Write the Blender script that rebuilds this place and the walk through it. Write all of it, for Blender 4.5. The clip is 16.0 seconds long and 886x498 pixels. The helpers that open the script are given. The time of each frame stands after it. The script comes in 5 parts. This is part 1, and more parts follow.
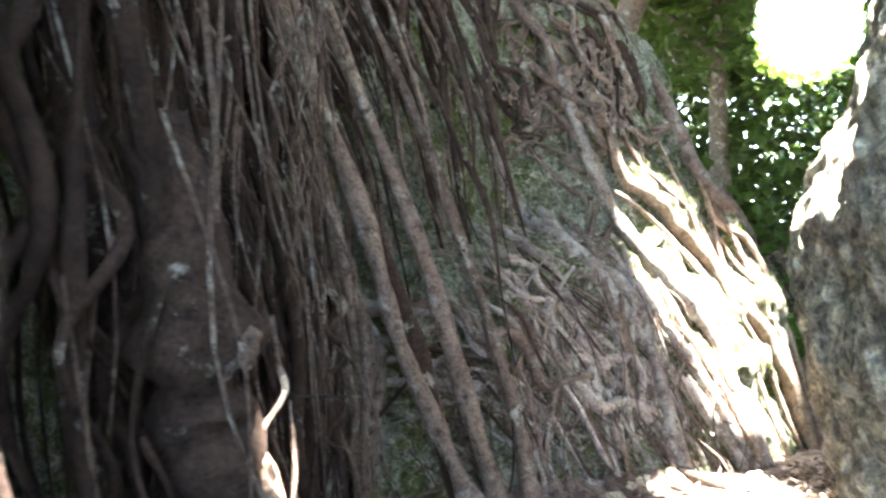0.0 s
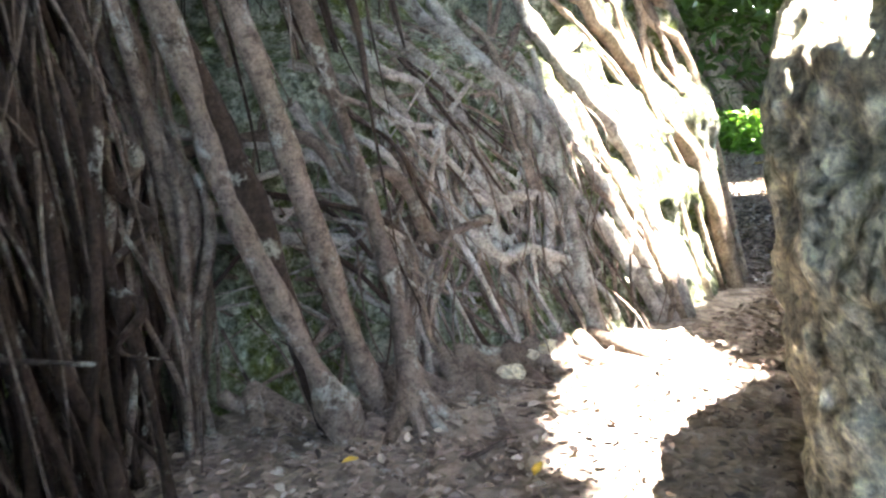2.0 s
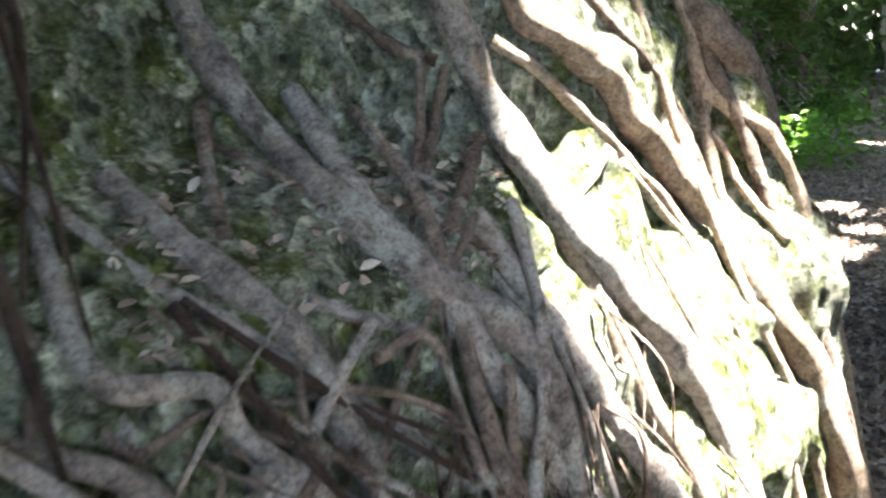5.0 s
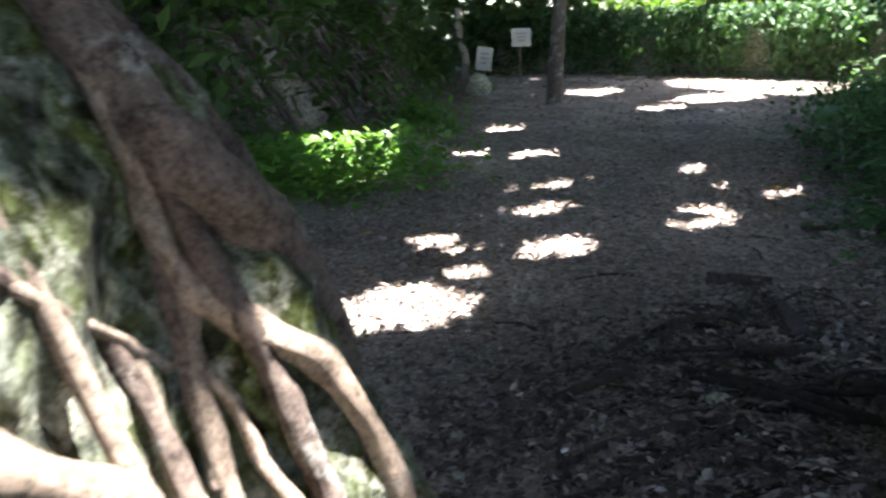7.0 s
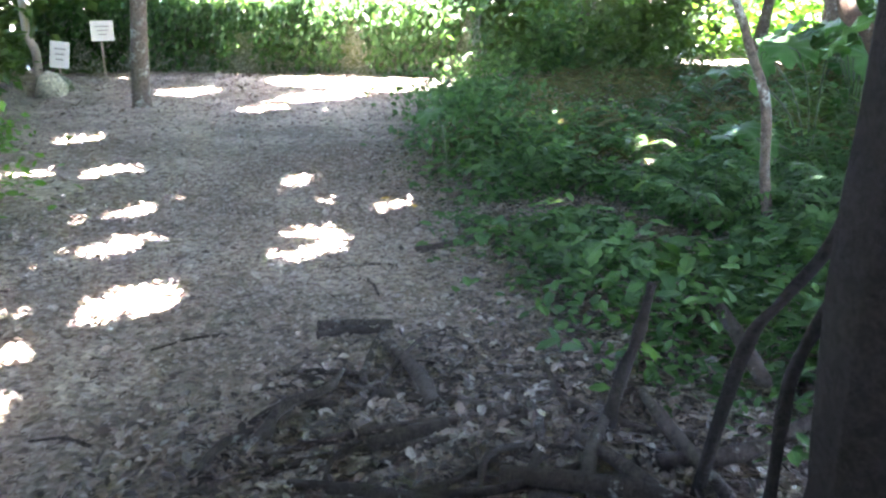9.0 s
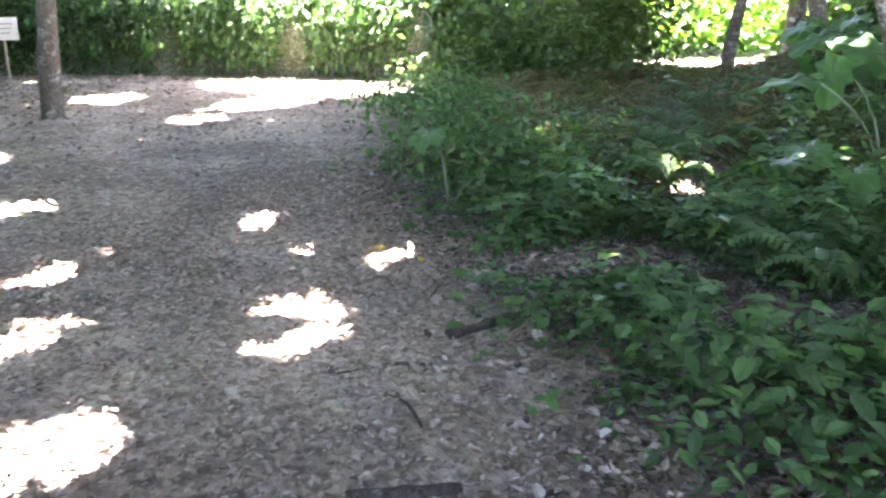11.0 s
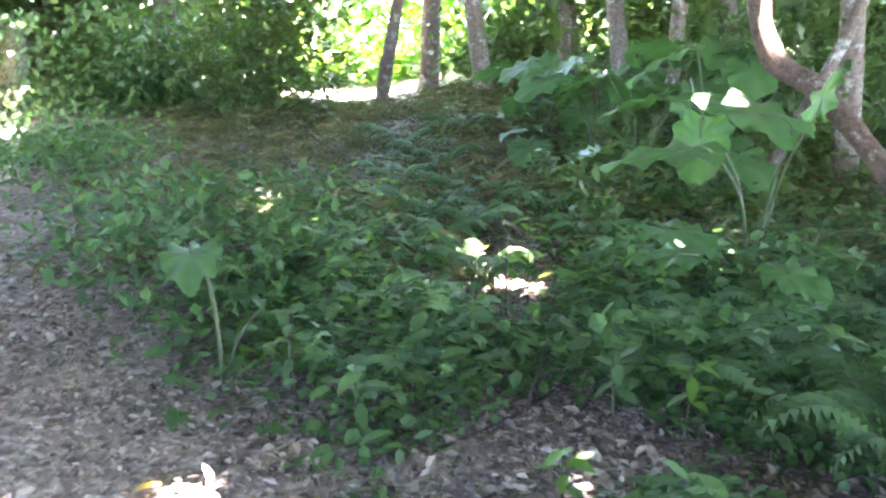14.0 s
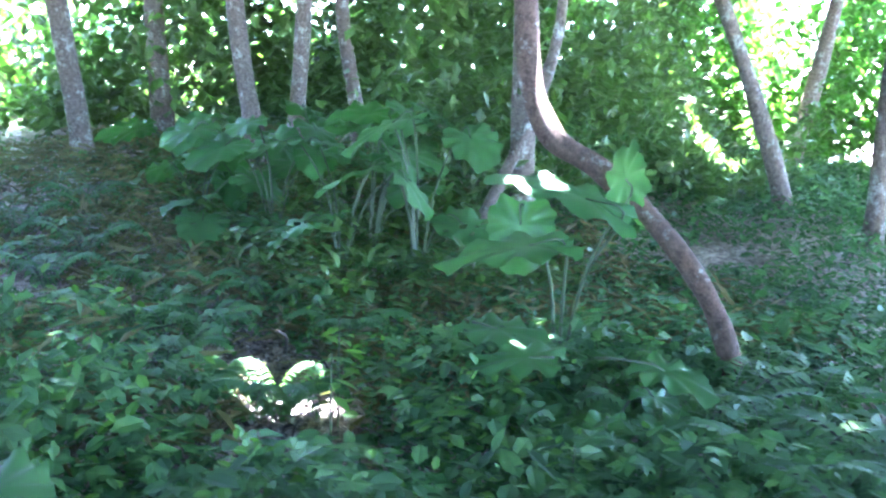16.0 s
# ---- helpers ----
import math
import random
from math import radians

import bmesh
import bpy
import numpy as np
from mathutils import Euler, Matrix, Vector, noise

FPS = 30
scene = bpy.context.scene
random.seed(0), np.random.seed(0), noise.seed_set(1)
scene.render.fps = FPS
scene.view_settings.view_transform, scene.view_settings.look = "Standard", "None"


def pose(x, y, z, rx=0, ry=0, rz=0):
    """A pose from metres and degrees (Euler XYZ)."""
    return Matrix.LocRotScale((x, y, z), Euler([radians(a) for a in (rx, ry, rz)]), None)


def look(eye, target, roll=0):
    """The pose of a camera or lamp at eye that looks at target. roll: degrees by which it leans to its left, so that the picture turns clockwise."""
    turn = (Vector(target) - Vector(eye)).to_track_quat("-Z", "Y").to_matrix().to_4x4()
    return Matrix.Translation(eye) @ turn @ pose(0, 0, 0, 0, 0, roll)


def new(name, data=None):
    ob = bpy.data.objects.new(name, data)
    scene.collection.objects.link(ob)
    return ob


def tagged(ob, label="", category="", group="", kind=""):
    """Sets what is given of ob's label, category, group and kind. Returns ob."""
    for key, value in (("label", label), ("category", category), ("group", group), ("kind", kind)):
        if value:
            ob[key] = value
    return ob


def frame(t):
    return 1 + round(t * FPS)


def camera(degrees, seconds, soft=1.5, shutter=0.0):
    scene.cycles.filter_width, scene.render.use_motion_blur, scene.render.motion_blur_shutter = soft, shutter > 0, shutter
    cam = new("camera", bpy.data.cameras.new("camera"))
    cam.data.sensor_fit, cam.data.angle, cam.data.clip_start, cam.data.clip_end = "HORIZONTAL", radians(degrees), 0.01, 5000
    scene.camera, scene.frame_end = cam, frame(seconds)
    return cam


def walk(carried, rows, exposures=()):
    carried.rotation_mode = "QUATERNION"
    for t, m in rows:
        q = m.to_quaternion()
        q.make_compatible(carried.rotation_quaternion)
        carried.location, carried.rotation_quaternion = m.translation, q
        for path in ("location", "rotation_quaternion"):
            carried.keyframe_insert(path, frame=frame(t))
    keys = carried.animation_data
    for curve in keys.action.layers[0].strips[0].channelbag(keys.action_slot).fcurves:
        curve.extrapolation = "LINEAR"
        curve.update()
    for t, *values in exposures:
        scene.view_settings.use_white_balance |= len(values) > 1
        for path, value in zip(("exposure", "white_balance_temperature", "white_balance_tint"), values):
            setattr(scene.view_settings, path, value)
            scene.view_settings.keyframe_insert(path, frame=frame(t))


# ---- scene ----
cam = camera(53.8, 16.0, soft=2.4, shutter=0.3)
METRES, EYE, TILT, LEAN, TURN = 11.2, 1.5, 0.0, 0.0, 0.0
ROWS = [
    (0.0, 0.0, 0.0, 0.0, 0.19, 3.82, 2.8),
    (0.5, 0.0074, 0.0207, 0.0046, -2.65, 0.45, 2.75),
    (1.0, 0.0064, 0.0307, 0.0057, -4.53, -4.48, 2.75),
    (1.5, 0.007, 0.0486, 0.0047, -5.56, -8.75, 2.73),
    (2.0, 0.0145, 0.0725, 0.0142, -5.93, -10.87, 2.63),
    (2.5, 0.0161, 0.1024, 0.0208, -5.99, -12.12, 2.53),
    (3.0, 0.0192, 0.1304, 0.0383, -5.92, -12.55, 2.57),
    (5.5, 0.057, 0.2729, 0.056, -12.68, -13.89, 2.92),
    (6.0, 0.0712, 0.2979, 0.064, -19.67, -14.24, 2.7),
    (6.5, 0.0912, 0.3239, 0.0645, -28.15, -14.71, 2.29),
    (7.0, 0.1092, 0.3447, 0.0623, -34.69, -14.99, 2.07),
    (7.5, 0.129, 0.3596, 0.0638, -43.69, -15.31, 1.76),
    (8.0, 0.1551, 0.3834, 0.0611, -52.6, -15.69, 1.09),
    (8.5, 0.1653, 0.3883, 0.0624, -56.96, -15.76, 0.83),
    (9.0, 0.191, 0.4014, 0.0599, -59.54, -15.91, 0.61),
    (11.5, 0.3138, 0.5351, 0.0583, -68.59, -16.29, 0.24),
    (12.0, 0.3447, 0.5555, 0.0599, -74.59, -16.37, -0.24),
    (12.5, 0.3702, 0.5805, 0.0595, -78.96, -16.32, -0.61),
    (13.0, 0.3931, 0.6088, 0.0667, -84.36, -15.8, -1.1),
    (13.5, 0.4219, 0.6349, 0.0613, -88.47, -15.2, -1.46),
    (14.0, 0.4489, 0.6621, 0.0616, -91.62, -14.49, -1.74),
    (14.5, 0.4707, 0.6912, 0.0694, -98.49, -13.63, -2.19),
    (15.0, 0.5003, 0.7092, 0.0652, -109.22, -12.72, -2.97),
    (15.5, 0.5302, 0.7322, 0.063, -117.94, -11.13, -3.66),
    (16.0, 0.5591, 0.7543, 0.066, -121.64, -10.05, -3.79),
]
walk(cam, [(t, pose(0, 0, EYE, TILT, LEAN, TURN) @ pose(METRES * x, METRES * y, METRES * z, 90 + pitch, roll, yaw)) for t, x, y, z, yaw, pitch, roll in ROWS],
     [(0.0, 5.3, 6850, 21), (1.5, 5.6, 6800, 19), (2.5, 5.2, 6700, 17), (3.0, 5.25, 6600, 16), (5.5, 4.35, 6600, 18), (6.0, 3.6, 6600, 18), (6.5, 3.5, 6400, 19), (7.0, 3.9, 6150, 20), (7.5, 5.0, 6150, 20), (8.0, 5.6, 6350, 18), (9.0, 5.95, 6400, 24), (12.0, 5.95, 6800, 29), (13.0, 6.4, 6750, 29), (13.5, 6.6, 6700, 29), (14.5, 6.75, 6300, 32), (16.0, 6.75, 5200, 24)])

# ---- light: a high sun through gaps in the canopy, and the sky ----
SUN = Vector((0.22, -0.09, 0.97)).normalized()      # towards the sun
world = bpy.data.worlds.new("world")
scene.world = world
world.use_nodes = True
wn = world.node_tree
sky = wn.nodes.new("ShaderNodeTexSky")
sky.sky_type, sky.sun_disc = "NISHITA", False
sky.sun_elevation, sky.sun_rotation = math.asin(SUN.z), math.atan2(SUN.x, SUN.y)
wn.links.new(sky.outputs[0], wn.nodes["Background"].inputs[0])
wn.nodes["Background"].inputs[1].default_value = 0.15
sun = new("sun", bpy.data.lights.new("sun", "SUN"))
sun.data.energy, sun.data.angle, sun.data.color = 5.0, radians(0.53), (1.0, 0.95, 0.86)
sun.matrix_world = look(SUN * 60, (0, 0, 0))

GROUND = 0.66
rng = np.random.default_rng(7)


# ---- materials ----
def nodes_of(name):
    m = bpy.data.materials.new(name)
    m.use_nodes = True
    t = m.node_tree
    return m, t, t.nodes, t.links, t.nodes["Principled BSDF"]


def tex(nodes, links, kind, scale, detail=6.0, rough=0.6, source=None):
    n = nodes.new("ShaderNodeTex" + kind)
    n.inputs["Scale"].default_value = scale
    if kind == "Noise":
        n.inputs["Detail"].default_value, n.inputs["Roughness"].default_value = detail, rough
    if source is not None:
        links.new(source, n.inputs["Vector"])
    return n


def ramp(nodes, links, source, stops):
    r = nodes.new("ShaderNodeValToRGB")
    el = r.color_ramp.elements
    while len(el) < len(stops):
        el.new(0.5)
    for e, (p, c) in zip(el, stops):
        e.position, e.color = p, (*c, 1)
    links.new(source, r.inputs[0])
    return r


def mix(nodes, links, fac, a, b, mode="MIX"):
    n = nodes.new("ShaderNodeMix")
    n.data_type, n.blend_type = "RGBA", mode
    for sock, v in ((n.inputs["Factor"], fac), (n.inputs["A"], a), (n.inputs["B"], b)):
        if isinstance(v, (int, float)):
            sock.default_value = v
        elif isinstance(v, tuple):
            sock.default_value = (*v, 1)
        else:
            links.new(v, sock)
    return n.outputs["Result"]


def bump(nodes, links, bsdf, heights):
    last = None
    for h, strength, dist in heights:
        b = nodes.new("ShaderNodeBump")
        b.inputs["Strength"].default_value, b.inputs["Distance"].default_value = strength, dist
        links.new(h, b.inputs["Height"])
        if last is not None:
            links.new(last, b.inputs["Normal"])
        last = b.outputs[0]
    links.new(last, bsdf.inputs["Normal"])


def rock_material(name, base, dark, moss, moss_amount, holes=0.6):
    m, t, n, l, b = nodes_of(name)
    co = n.new("ShaderNodeNewGeometry").outputs["Position"]
    big = tex(n, l, "Noise", 2.2, 9, 0.72, co)
    mid = tex(n, l, "Noise", 15.0, 10, 0.75, co)
    fine = tex(n, l, "Noise", 60.0, 6, 0.7, co)
    warp = n.new("ShaderNodeMixRGB")
    warp.inputs[0].default_value = 0.03
    l.new(co, warp.inputs[1])
    l.new(mid.outputs["Color"], warp.inputs[2])
    pits = tex(n, l, "Voronoi", 19.0, source=warp.outputs[0])
    col = ramp(n, l, mid.outputs[0], [(0.3, dark), (0.5, base), (0.68, tuple(min(1, c * 1.45) for c in base))]).outputs[0]
    mask = ramp(n, l, big.outputs[0], [(0.52 - moss_amount, (0, 0, 0)), (0.62 - moss_amount * 0.5, (1, 1, 1))]).outputs[0]
    mossy = mix(n, l, fine.outputs[0], tuple(c * 0.55 for c in moss), moss)
    spot = ramp(n, l, mid.outputs[0], [(0.42, (1, 1, 1)), (0.58, (0.25, 0.25, 0.25))]).outputs[0]
    mask = mix(n, l, 1.0, mask, spot, "MULTIPLY")
    col = mix(n, l, mask, col, mossy)
    lich = tex(n, l, "Noise", 16.0, 4, 0.7, co)
    lm = ramp(n, l, lich.outputs[0], [(0.54, (0, 0, 0)), (0.60, (0.75, 0.75, 0.75))]).outputs[0]
    col = mix(n, l, lm, col, (0.47, 0.48, 0.38))
    # hollows of the pits darkened in the colour, as shade inside the holes
    pit_shade = ramp(n, l, pits.outputs["Distance"], [(0.14, (0.2, 0.185, 0.16)), (0.34, (1, 1, 1))]).outputs[0]
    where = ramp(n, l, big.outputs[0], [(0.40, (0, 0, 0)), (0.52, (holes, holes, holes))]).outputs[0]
    col = mix(n, l, where, col, pit_shade, "MULTIPLY")
    l.new(col, b.inputs["Base Color"])
    b.inputs["Roughness"].default_value = 0.92
    b.inputs["Specular IOR Level"].default_value = 0.25
    grit = ramp(n, l, fine.outputs[0], [(0.36, (0.42, 0.42, 0.42)), (0.52, (1, 1, 1)), (0.66, (1.35, 1.35, 1.3))]).outputs[0]
    col = mix(n, l, 0.85, col, grit, "MULTIPLY")
    l.new(col, b.inputs["Base Color"])
    bump(n, l, b, [(mid.outputs[0], 1.0, 0.07), (pits.outputs["Distance"], 0.9, 0.035), (fine.outputs[0], 0.7, 0.01)])
    return m


def bark_material(name, light, dark, lichen=0.3, ring=45.0):
    m, t, n, l, b = nodes_of(name)
    co = n.new("ShaderNodeNewGeometry").outputs["Position"]
    info = n.new("ShaderNodeObjectInfo").outputs["Random"]
    big = tex(n, l, "Noise", 7.0, 8, 0.7, co)
    blot = tex(n, l, "Noise", 24.0, 9, 0.75, co)
    fine = tex(n, l, "Noise", 95.0, 8, 0.75, co)
    speck = tex(n, l, "Voronoi", 130.0, source=co)
    col = ramp(n, l, blot.outputs[0], [(0.34, dark), (0.5, light), (0.68, tuple(min(1, c * 1.5) for c in light))]).outputs[0]
    tint = ramp(n, l, info, [(0.0, (0.55, 0.5, 0.46)), (0.5, (1, 0.98, 0.95)), (1.0, (1.0, 0.93, 0.87))]).outputs[0]
    col = mix(n, l, 0.8, col, tint, "MULTIPLY")
    lm = ramp(n, l, big.outputs[0], [(0.60 - 0.22 * lichen, (0, 0, 0)), (0.66 - 0.15 * lichen, (0.8, 0.8, 0.8))]).outputs[0]
    lb = ramp(n, l, blot.outputs[0], [(0.42, (0, 0, 0)), (0.5, (1, 1, 1))]).outputs[0]
    lm = mix(n, l, 1.0, lm, lb, "MULTIPLY")
    col = mix(n, l, lm, col, (0.36, 0.38, 0.34))
    gr = ramp(n, l, fine.outputs[0], [(0.36, (0.4, 0.38, 0.36)), (0.5, (1, 1, 1)), (0.66, (1.4, 1.38, 1.35))]).outputs[0]
    col = mix(n, l, 0.85, col, gr, "MULTIPLY")
    sm = ramp(n, l, speck.outputs["Distance"], [(0.1, (0.5, 0.46, 0.42)), (0.3, (1, 1, 1))]).outputs[0]
    col = mix(n, l, 0.22, col, sm, "MULTIPLY")
    l.new(col, b.inputs["Base Color"])
    b.inputs["Roughness"].default_value = 0.86
    b.inputs["Specular IOR Level"].default_value = 0.22
    bump(n, l, b, [(big.outputs[0], 0.7, 0.03), (blot.outputs[0], 0.9, 0.02), (fine.outputs[0], 0.8, 0.006)])
    return m


def leaf_material(name, dark, light, through_light=0.35, rough=0.45, gloss=0.4):
    m, t, n, l, b = nodes_of(name)
    geo = n.new("ShaderNodeNewGeometry")
    per = geo.outputs["Random Per Island"]
    co = geo.outputs["Position"]
    nz = tex(n, l, "Noise", 14.0, 4, 0.6, co)
    col = ramp(n, l, per, [(0.0, dark), (0.55, tuple((a + c) / 2 for a, c in zip(dark, light))), (1.0, light)]).outputs[0]
    col = mix(n, l, nz.outputs[0], tuple(c * 0.8 for c in dark), col)
    l.new(col, b.inputs["Base Color"])
    b.inputs["Roughness"].default_value, b.inputs["Specular IOR Level"].default_value = rough, gloss
    tr = n.new("ShaderNodeBsdfTranslucent")
    warm = mix(n, l, 1.0, col, (1.3, 1.5, 0.5), "MULTIPLY")
    l.new(warm, tr.inputs[0])
    ms = n.new("ShaderNodeMixShader")
    ms.inputs[0].default_value = through_light
    l.new(b.outputs[0], ms.inputs[1])
    l.new(tr.outputs[0], ms.inputs[2])
    l.new(ms.outputs[0], n["Material Output"].inputs[0])
    return m


def soil_material(name):
    m, t, n, l, b = nodes_of(name)
    co = n.new("ShaderNodeNewGeometry").outputs["Position"]
    big = tex(n, l, "Noise", 0.9, 5, 0.6, co)
    mid = tex(n, l, "Noise", 14.0, 8, 0.7, co)
    chip = tex(n, l, "Voronoi", 34.0, source=co)
    col = ramp(n, l, mid.outputs[0], [(0.3, (0.11, 0.093, 0.08)), (0.5, (0.26, 0.23, 0.2)), (0.7, (0.42, 0.385, 0.34))]).outputs[0]
    pale = ramp(n, l, big.outputs[0], [(0.42, (0.72, 0.7, 0.68)), (0.6, (1.25, 1.22, 1.18))]).outputs[0]
    col = mix(n, l, 1.0, col, pale, "MULTIPLY")
    grey = n.new("ShaderNodeRGBToBW")
    l.new(chip.outputs["Color"], grey.inputs[0])
    tone = ramp(n, l, grey.outputs[0], [(0.2, (0.6, 0.58, 0.56)), (0.5, (1, 1, 1)), (0.8, (1.45, 1.4, 1.33))]).outputs[0]
    cc = mix(n, l, 0.8, col, tone, "MULTIPLY")
    l.new(cc, b.inputs["Base Color"])
    b.inputs["Roughness"].default_value = 0.95
    b.inputs["Specular IOR Level"].default_value = 0.2
    bump(n, l, b, [(mid.outputs[0], 0.9, 0.03), (chip.outputs["Distance"], 0.6, 0.015)])
    return m


def litter_material(name, stops):
    m, t, n, l, b = nodes_of(name)
    geo = n.new("ShaderNodeNewGeometry")
    nz = tex(n, l, "Noise", 45.0, 5, 0.7, geo.outputs["Position"])
    col = ramp(n, l, geo.outputs["Random Per Island"], stops).outputs[0]
    sh = ramp(n, l, nz.outputs[0], [(0.3, (0.6, 0.57, 0.54)), (0.65, (1.1, 1.08, 1.05))]).outputs[0]
    col = mix(n, l, 0.9, col, sh, "MULTIPLY")
    l.new(col, b.inputs["Base Color"])
    b.inputs["Roughness"].default_value = 0.6
    b.inputs["Specular IOR Level"].default_value = 0.35
    return m


def plain_material(name, colour, rough=0.7, scale=20.0, spread=0.3):
    m, t, n, l, b = nodes_of(name)
    co = n.new("ShaderNodeNewGeometry").outputs["Position"]
    nz = tex(n, l, "Noise", scale, 6, 0.65, co)
    col = ramp(n, l, nz.outputs[0], [(0.3, tuple(c * (1 - spread) for c in colour)), (0.7, colour)]).outputs[0]
    l.new(col, b.inputs["Base Color"])
    b.inputs["Roughness"].default_value = rough
    bump(n, l, b, [(nz.outputs[0], 0.3, 0.004)])
    return m


ROCK = rock_material("mossy_limestone", (0.22, 0.25, 0.20), (0.035, 0.042, 0.033), (0.13, 0.17, 0.03), 0.15)
PALE_ROCK = rock_material("pale_limestone", (0.72, 0.68, 0.52), (0.48, 0.45, 0.33), (0.34, 0.36, 0.18), 0.02, 0.75)
BARK = bark_material("fig_root_bark", (0.19, 0.158, 0.132), (0.042, 0.032, 0.025), 0.25)
PALE_BARK = bark_material("smooth_pale_root", (0.36, 0.305, 0.24), (0.17, 0.135, 0.10), 0.1)
TRUNK_BARK = bark_material("forest_trunk_bark", (0.14, 0.12, 0.098), (0.055, 0.045, 0.036), 0.3)
# brown roots, with the hollow's shade put into a darker tone
BROWN_BARK = bark_material("shade_toned_brown_root", (0.05, 0.036, 0.028), (0.013, 0.009, 0.007), 0.04)
# nearly black bark for one trunk and the aerial roots beside it
DARK_BARK = bark_material("blackish_bark", (0.026, 0.023, 0.021), (0.009, 0.008, 0.007), -0.6)
DEAD_WOOD = bark_material("fallen_branch_bark", (0.062, 0.052, 0.045), (0.02, 0.017, 0.014), 0.03)
RED_BARK = bark_material("reddish_bark", (0.105, 0.074, 0.056), (0.045, 0.03, 0.023), 0.1)
GREY_BARK = bark_material("grey_lichened_root", (0.30, 0.288, 0.268), (0.085, 0.078, 0.07), 0.4)
SOIL = soil_material("forest_soil")
LITTER = litter_material("dead_leaves", [(0.0, (0.09, 0.07, 0.058)), (0.3, (0.2, 0.16, 0.13)), (0.6, (0.31, 0.26, 0.215)), (0.88, (0.36, 0.315, 0.275)), (1.0, (0.46, 0.425, 0.38))])
DARK_LITTER = litter_material("dark_dead_leaves", [(0.0, (0.035, 0.028, 0.024)), (0.4, (0.08, 0.066, 0.056)), (0.75, (0.14, 0.12, 0.105)), (0.92, (0.3, 0.28, 0.26)), (1.0, (0.45, 0.43, 0.4))])
YELLOW = litter_material("yellow_leaf", [(0.0, (0.55, 0.33, 0.03)), (1.0, (0.6, 0.42, 0.06))])
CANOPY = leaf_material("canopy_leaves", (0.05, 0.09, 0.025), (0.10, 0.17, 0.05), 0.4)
COVER = leaf_material("ground_cover_leaves", (0.035, 0.08, 0.035), (0.13, 0.26, 0.085), 0.32, 0.6, 0.25)
BRIGHT = leaf_material("bright_leaves", (0.07, 0.16, 0.03), (0.15, 0.30, 0.05), 0.4)
TARO = leaf_material("elephant_ear_leaf", (0.05, 0.125, 0.045), (0.085, 0.19, 0.065), 0.42, 0.45, 0.4)
FERN = leaf_material("fern_leaf", (0.045, 0.10, 0.04), (0.09, 0.18, 0.06), 0.3, 0.62, 0.2)
DRY = leaf_material("dry_brown_herbs", (0.08, 0.085, 0.04), (0.26, 0.21, 0.12), 0.25, 0.7, 0.2)
STALK = plain_material("green_stalk", (0.055, 0.085, 0.035), 0.55)
SIGN = plain_material("white_sign_board", (0.6, 0.6, 0.57), 0.5, 12, 0.1)
POST = plain_material("weathered_wood_post", (0.36, 0.31, 0.24), 0.85, 30, 0.4)
INK = plain_material("faded_print", (0.25, 0.25, 0.24), 0.7)


# ---- building helpers ----
def mesh_of(name, verts, faces, material, smooth=True):
    me = bpy.data.meshes.new(name)
    me.from_pydata([tuple(v) for v in verts] if not isinstance(verts, np.ndarray) else verts.tolist(), [], faces)
    me.materials.append(material)
    if smooth:
        me.polygons.foreach_set("use_smooth", [True] * len(me.polygons))
    me.update()
    return me


def part(name, me, parent, label=""):
    ob = new(name, me)
    ob.parent = parent
    if label:
        ob["label"] = label
    return ob


def thing(name, at, label, category, group="", kind=""):
    ob = new(name)
    ob.location = at
    ob.empty_display_size = 0.1
    return tagged(ob, label, category, group, kind)


def part_at(name, me, parent, label=""):
    """A part whose mesh is given in world metres, under a thing that stands at its base."""
    ob = part(name, me, parent, label)
    ob.location = -Vector(parent.location)
    return ob


def smoothstep(a, b, x):
    u = np.clip((np.asarray(x, float) - a) / (b - a), 0, 1)
    return u * u * (3 - 2 * u)


def spline(pts, n):
    """Catmull-Rom through the points, n samples in all."""
    p = np.asarray(pts, float)
    p = np.vstack([2 * p[0] - p[1], p, 2 * p[-1] - p[-2]])
    u = np.linspace(0, len(p) - 3 - 1e-6, n)
    i = u.astype(int)
    f = (u - i)[:, None]
    a, b, c, d = p[i], p[i + 1], p[i + 2], p[i + 3]
    return 0.5 * (2 * b + (c - a) * f + (2 * a - 5 * b + 4 * c - d) * f ** 2 + (3 * b - a - 3 * c + d) * f ** 3)


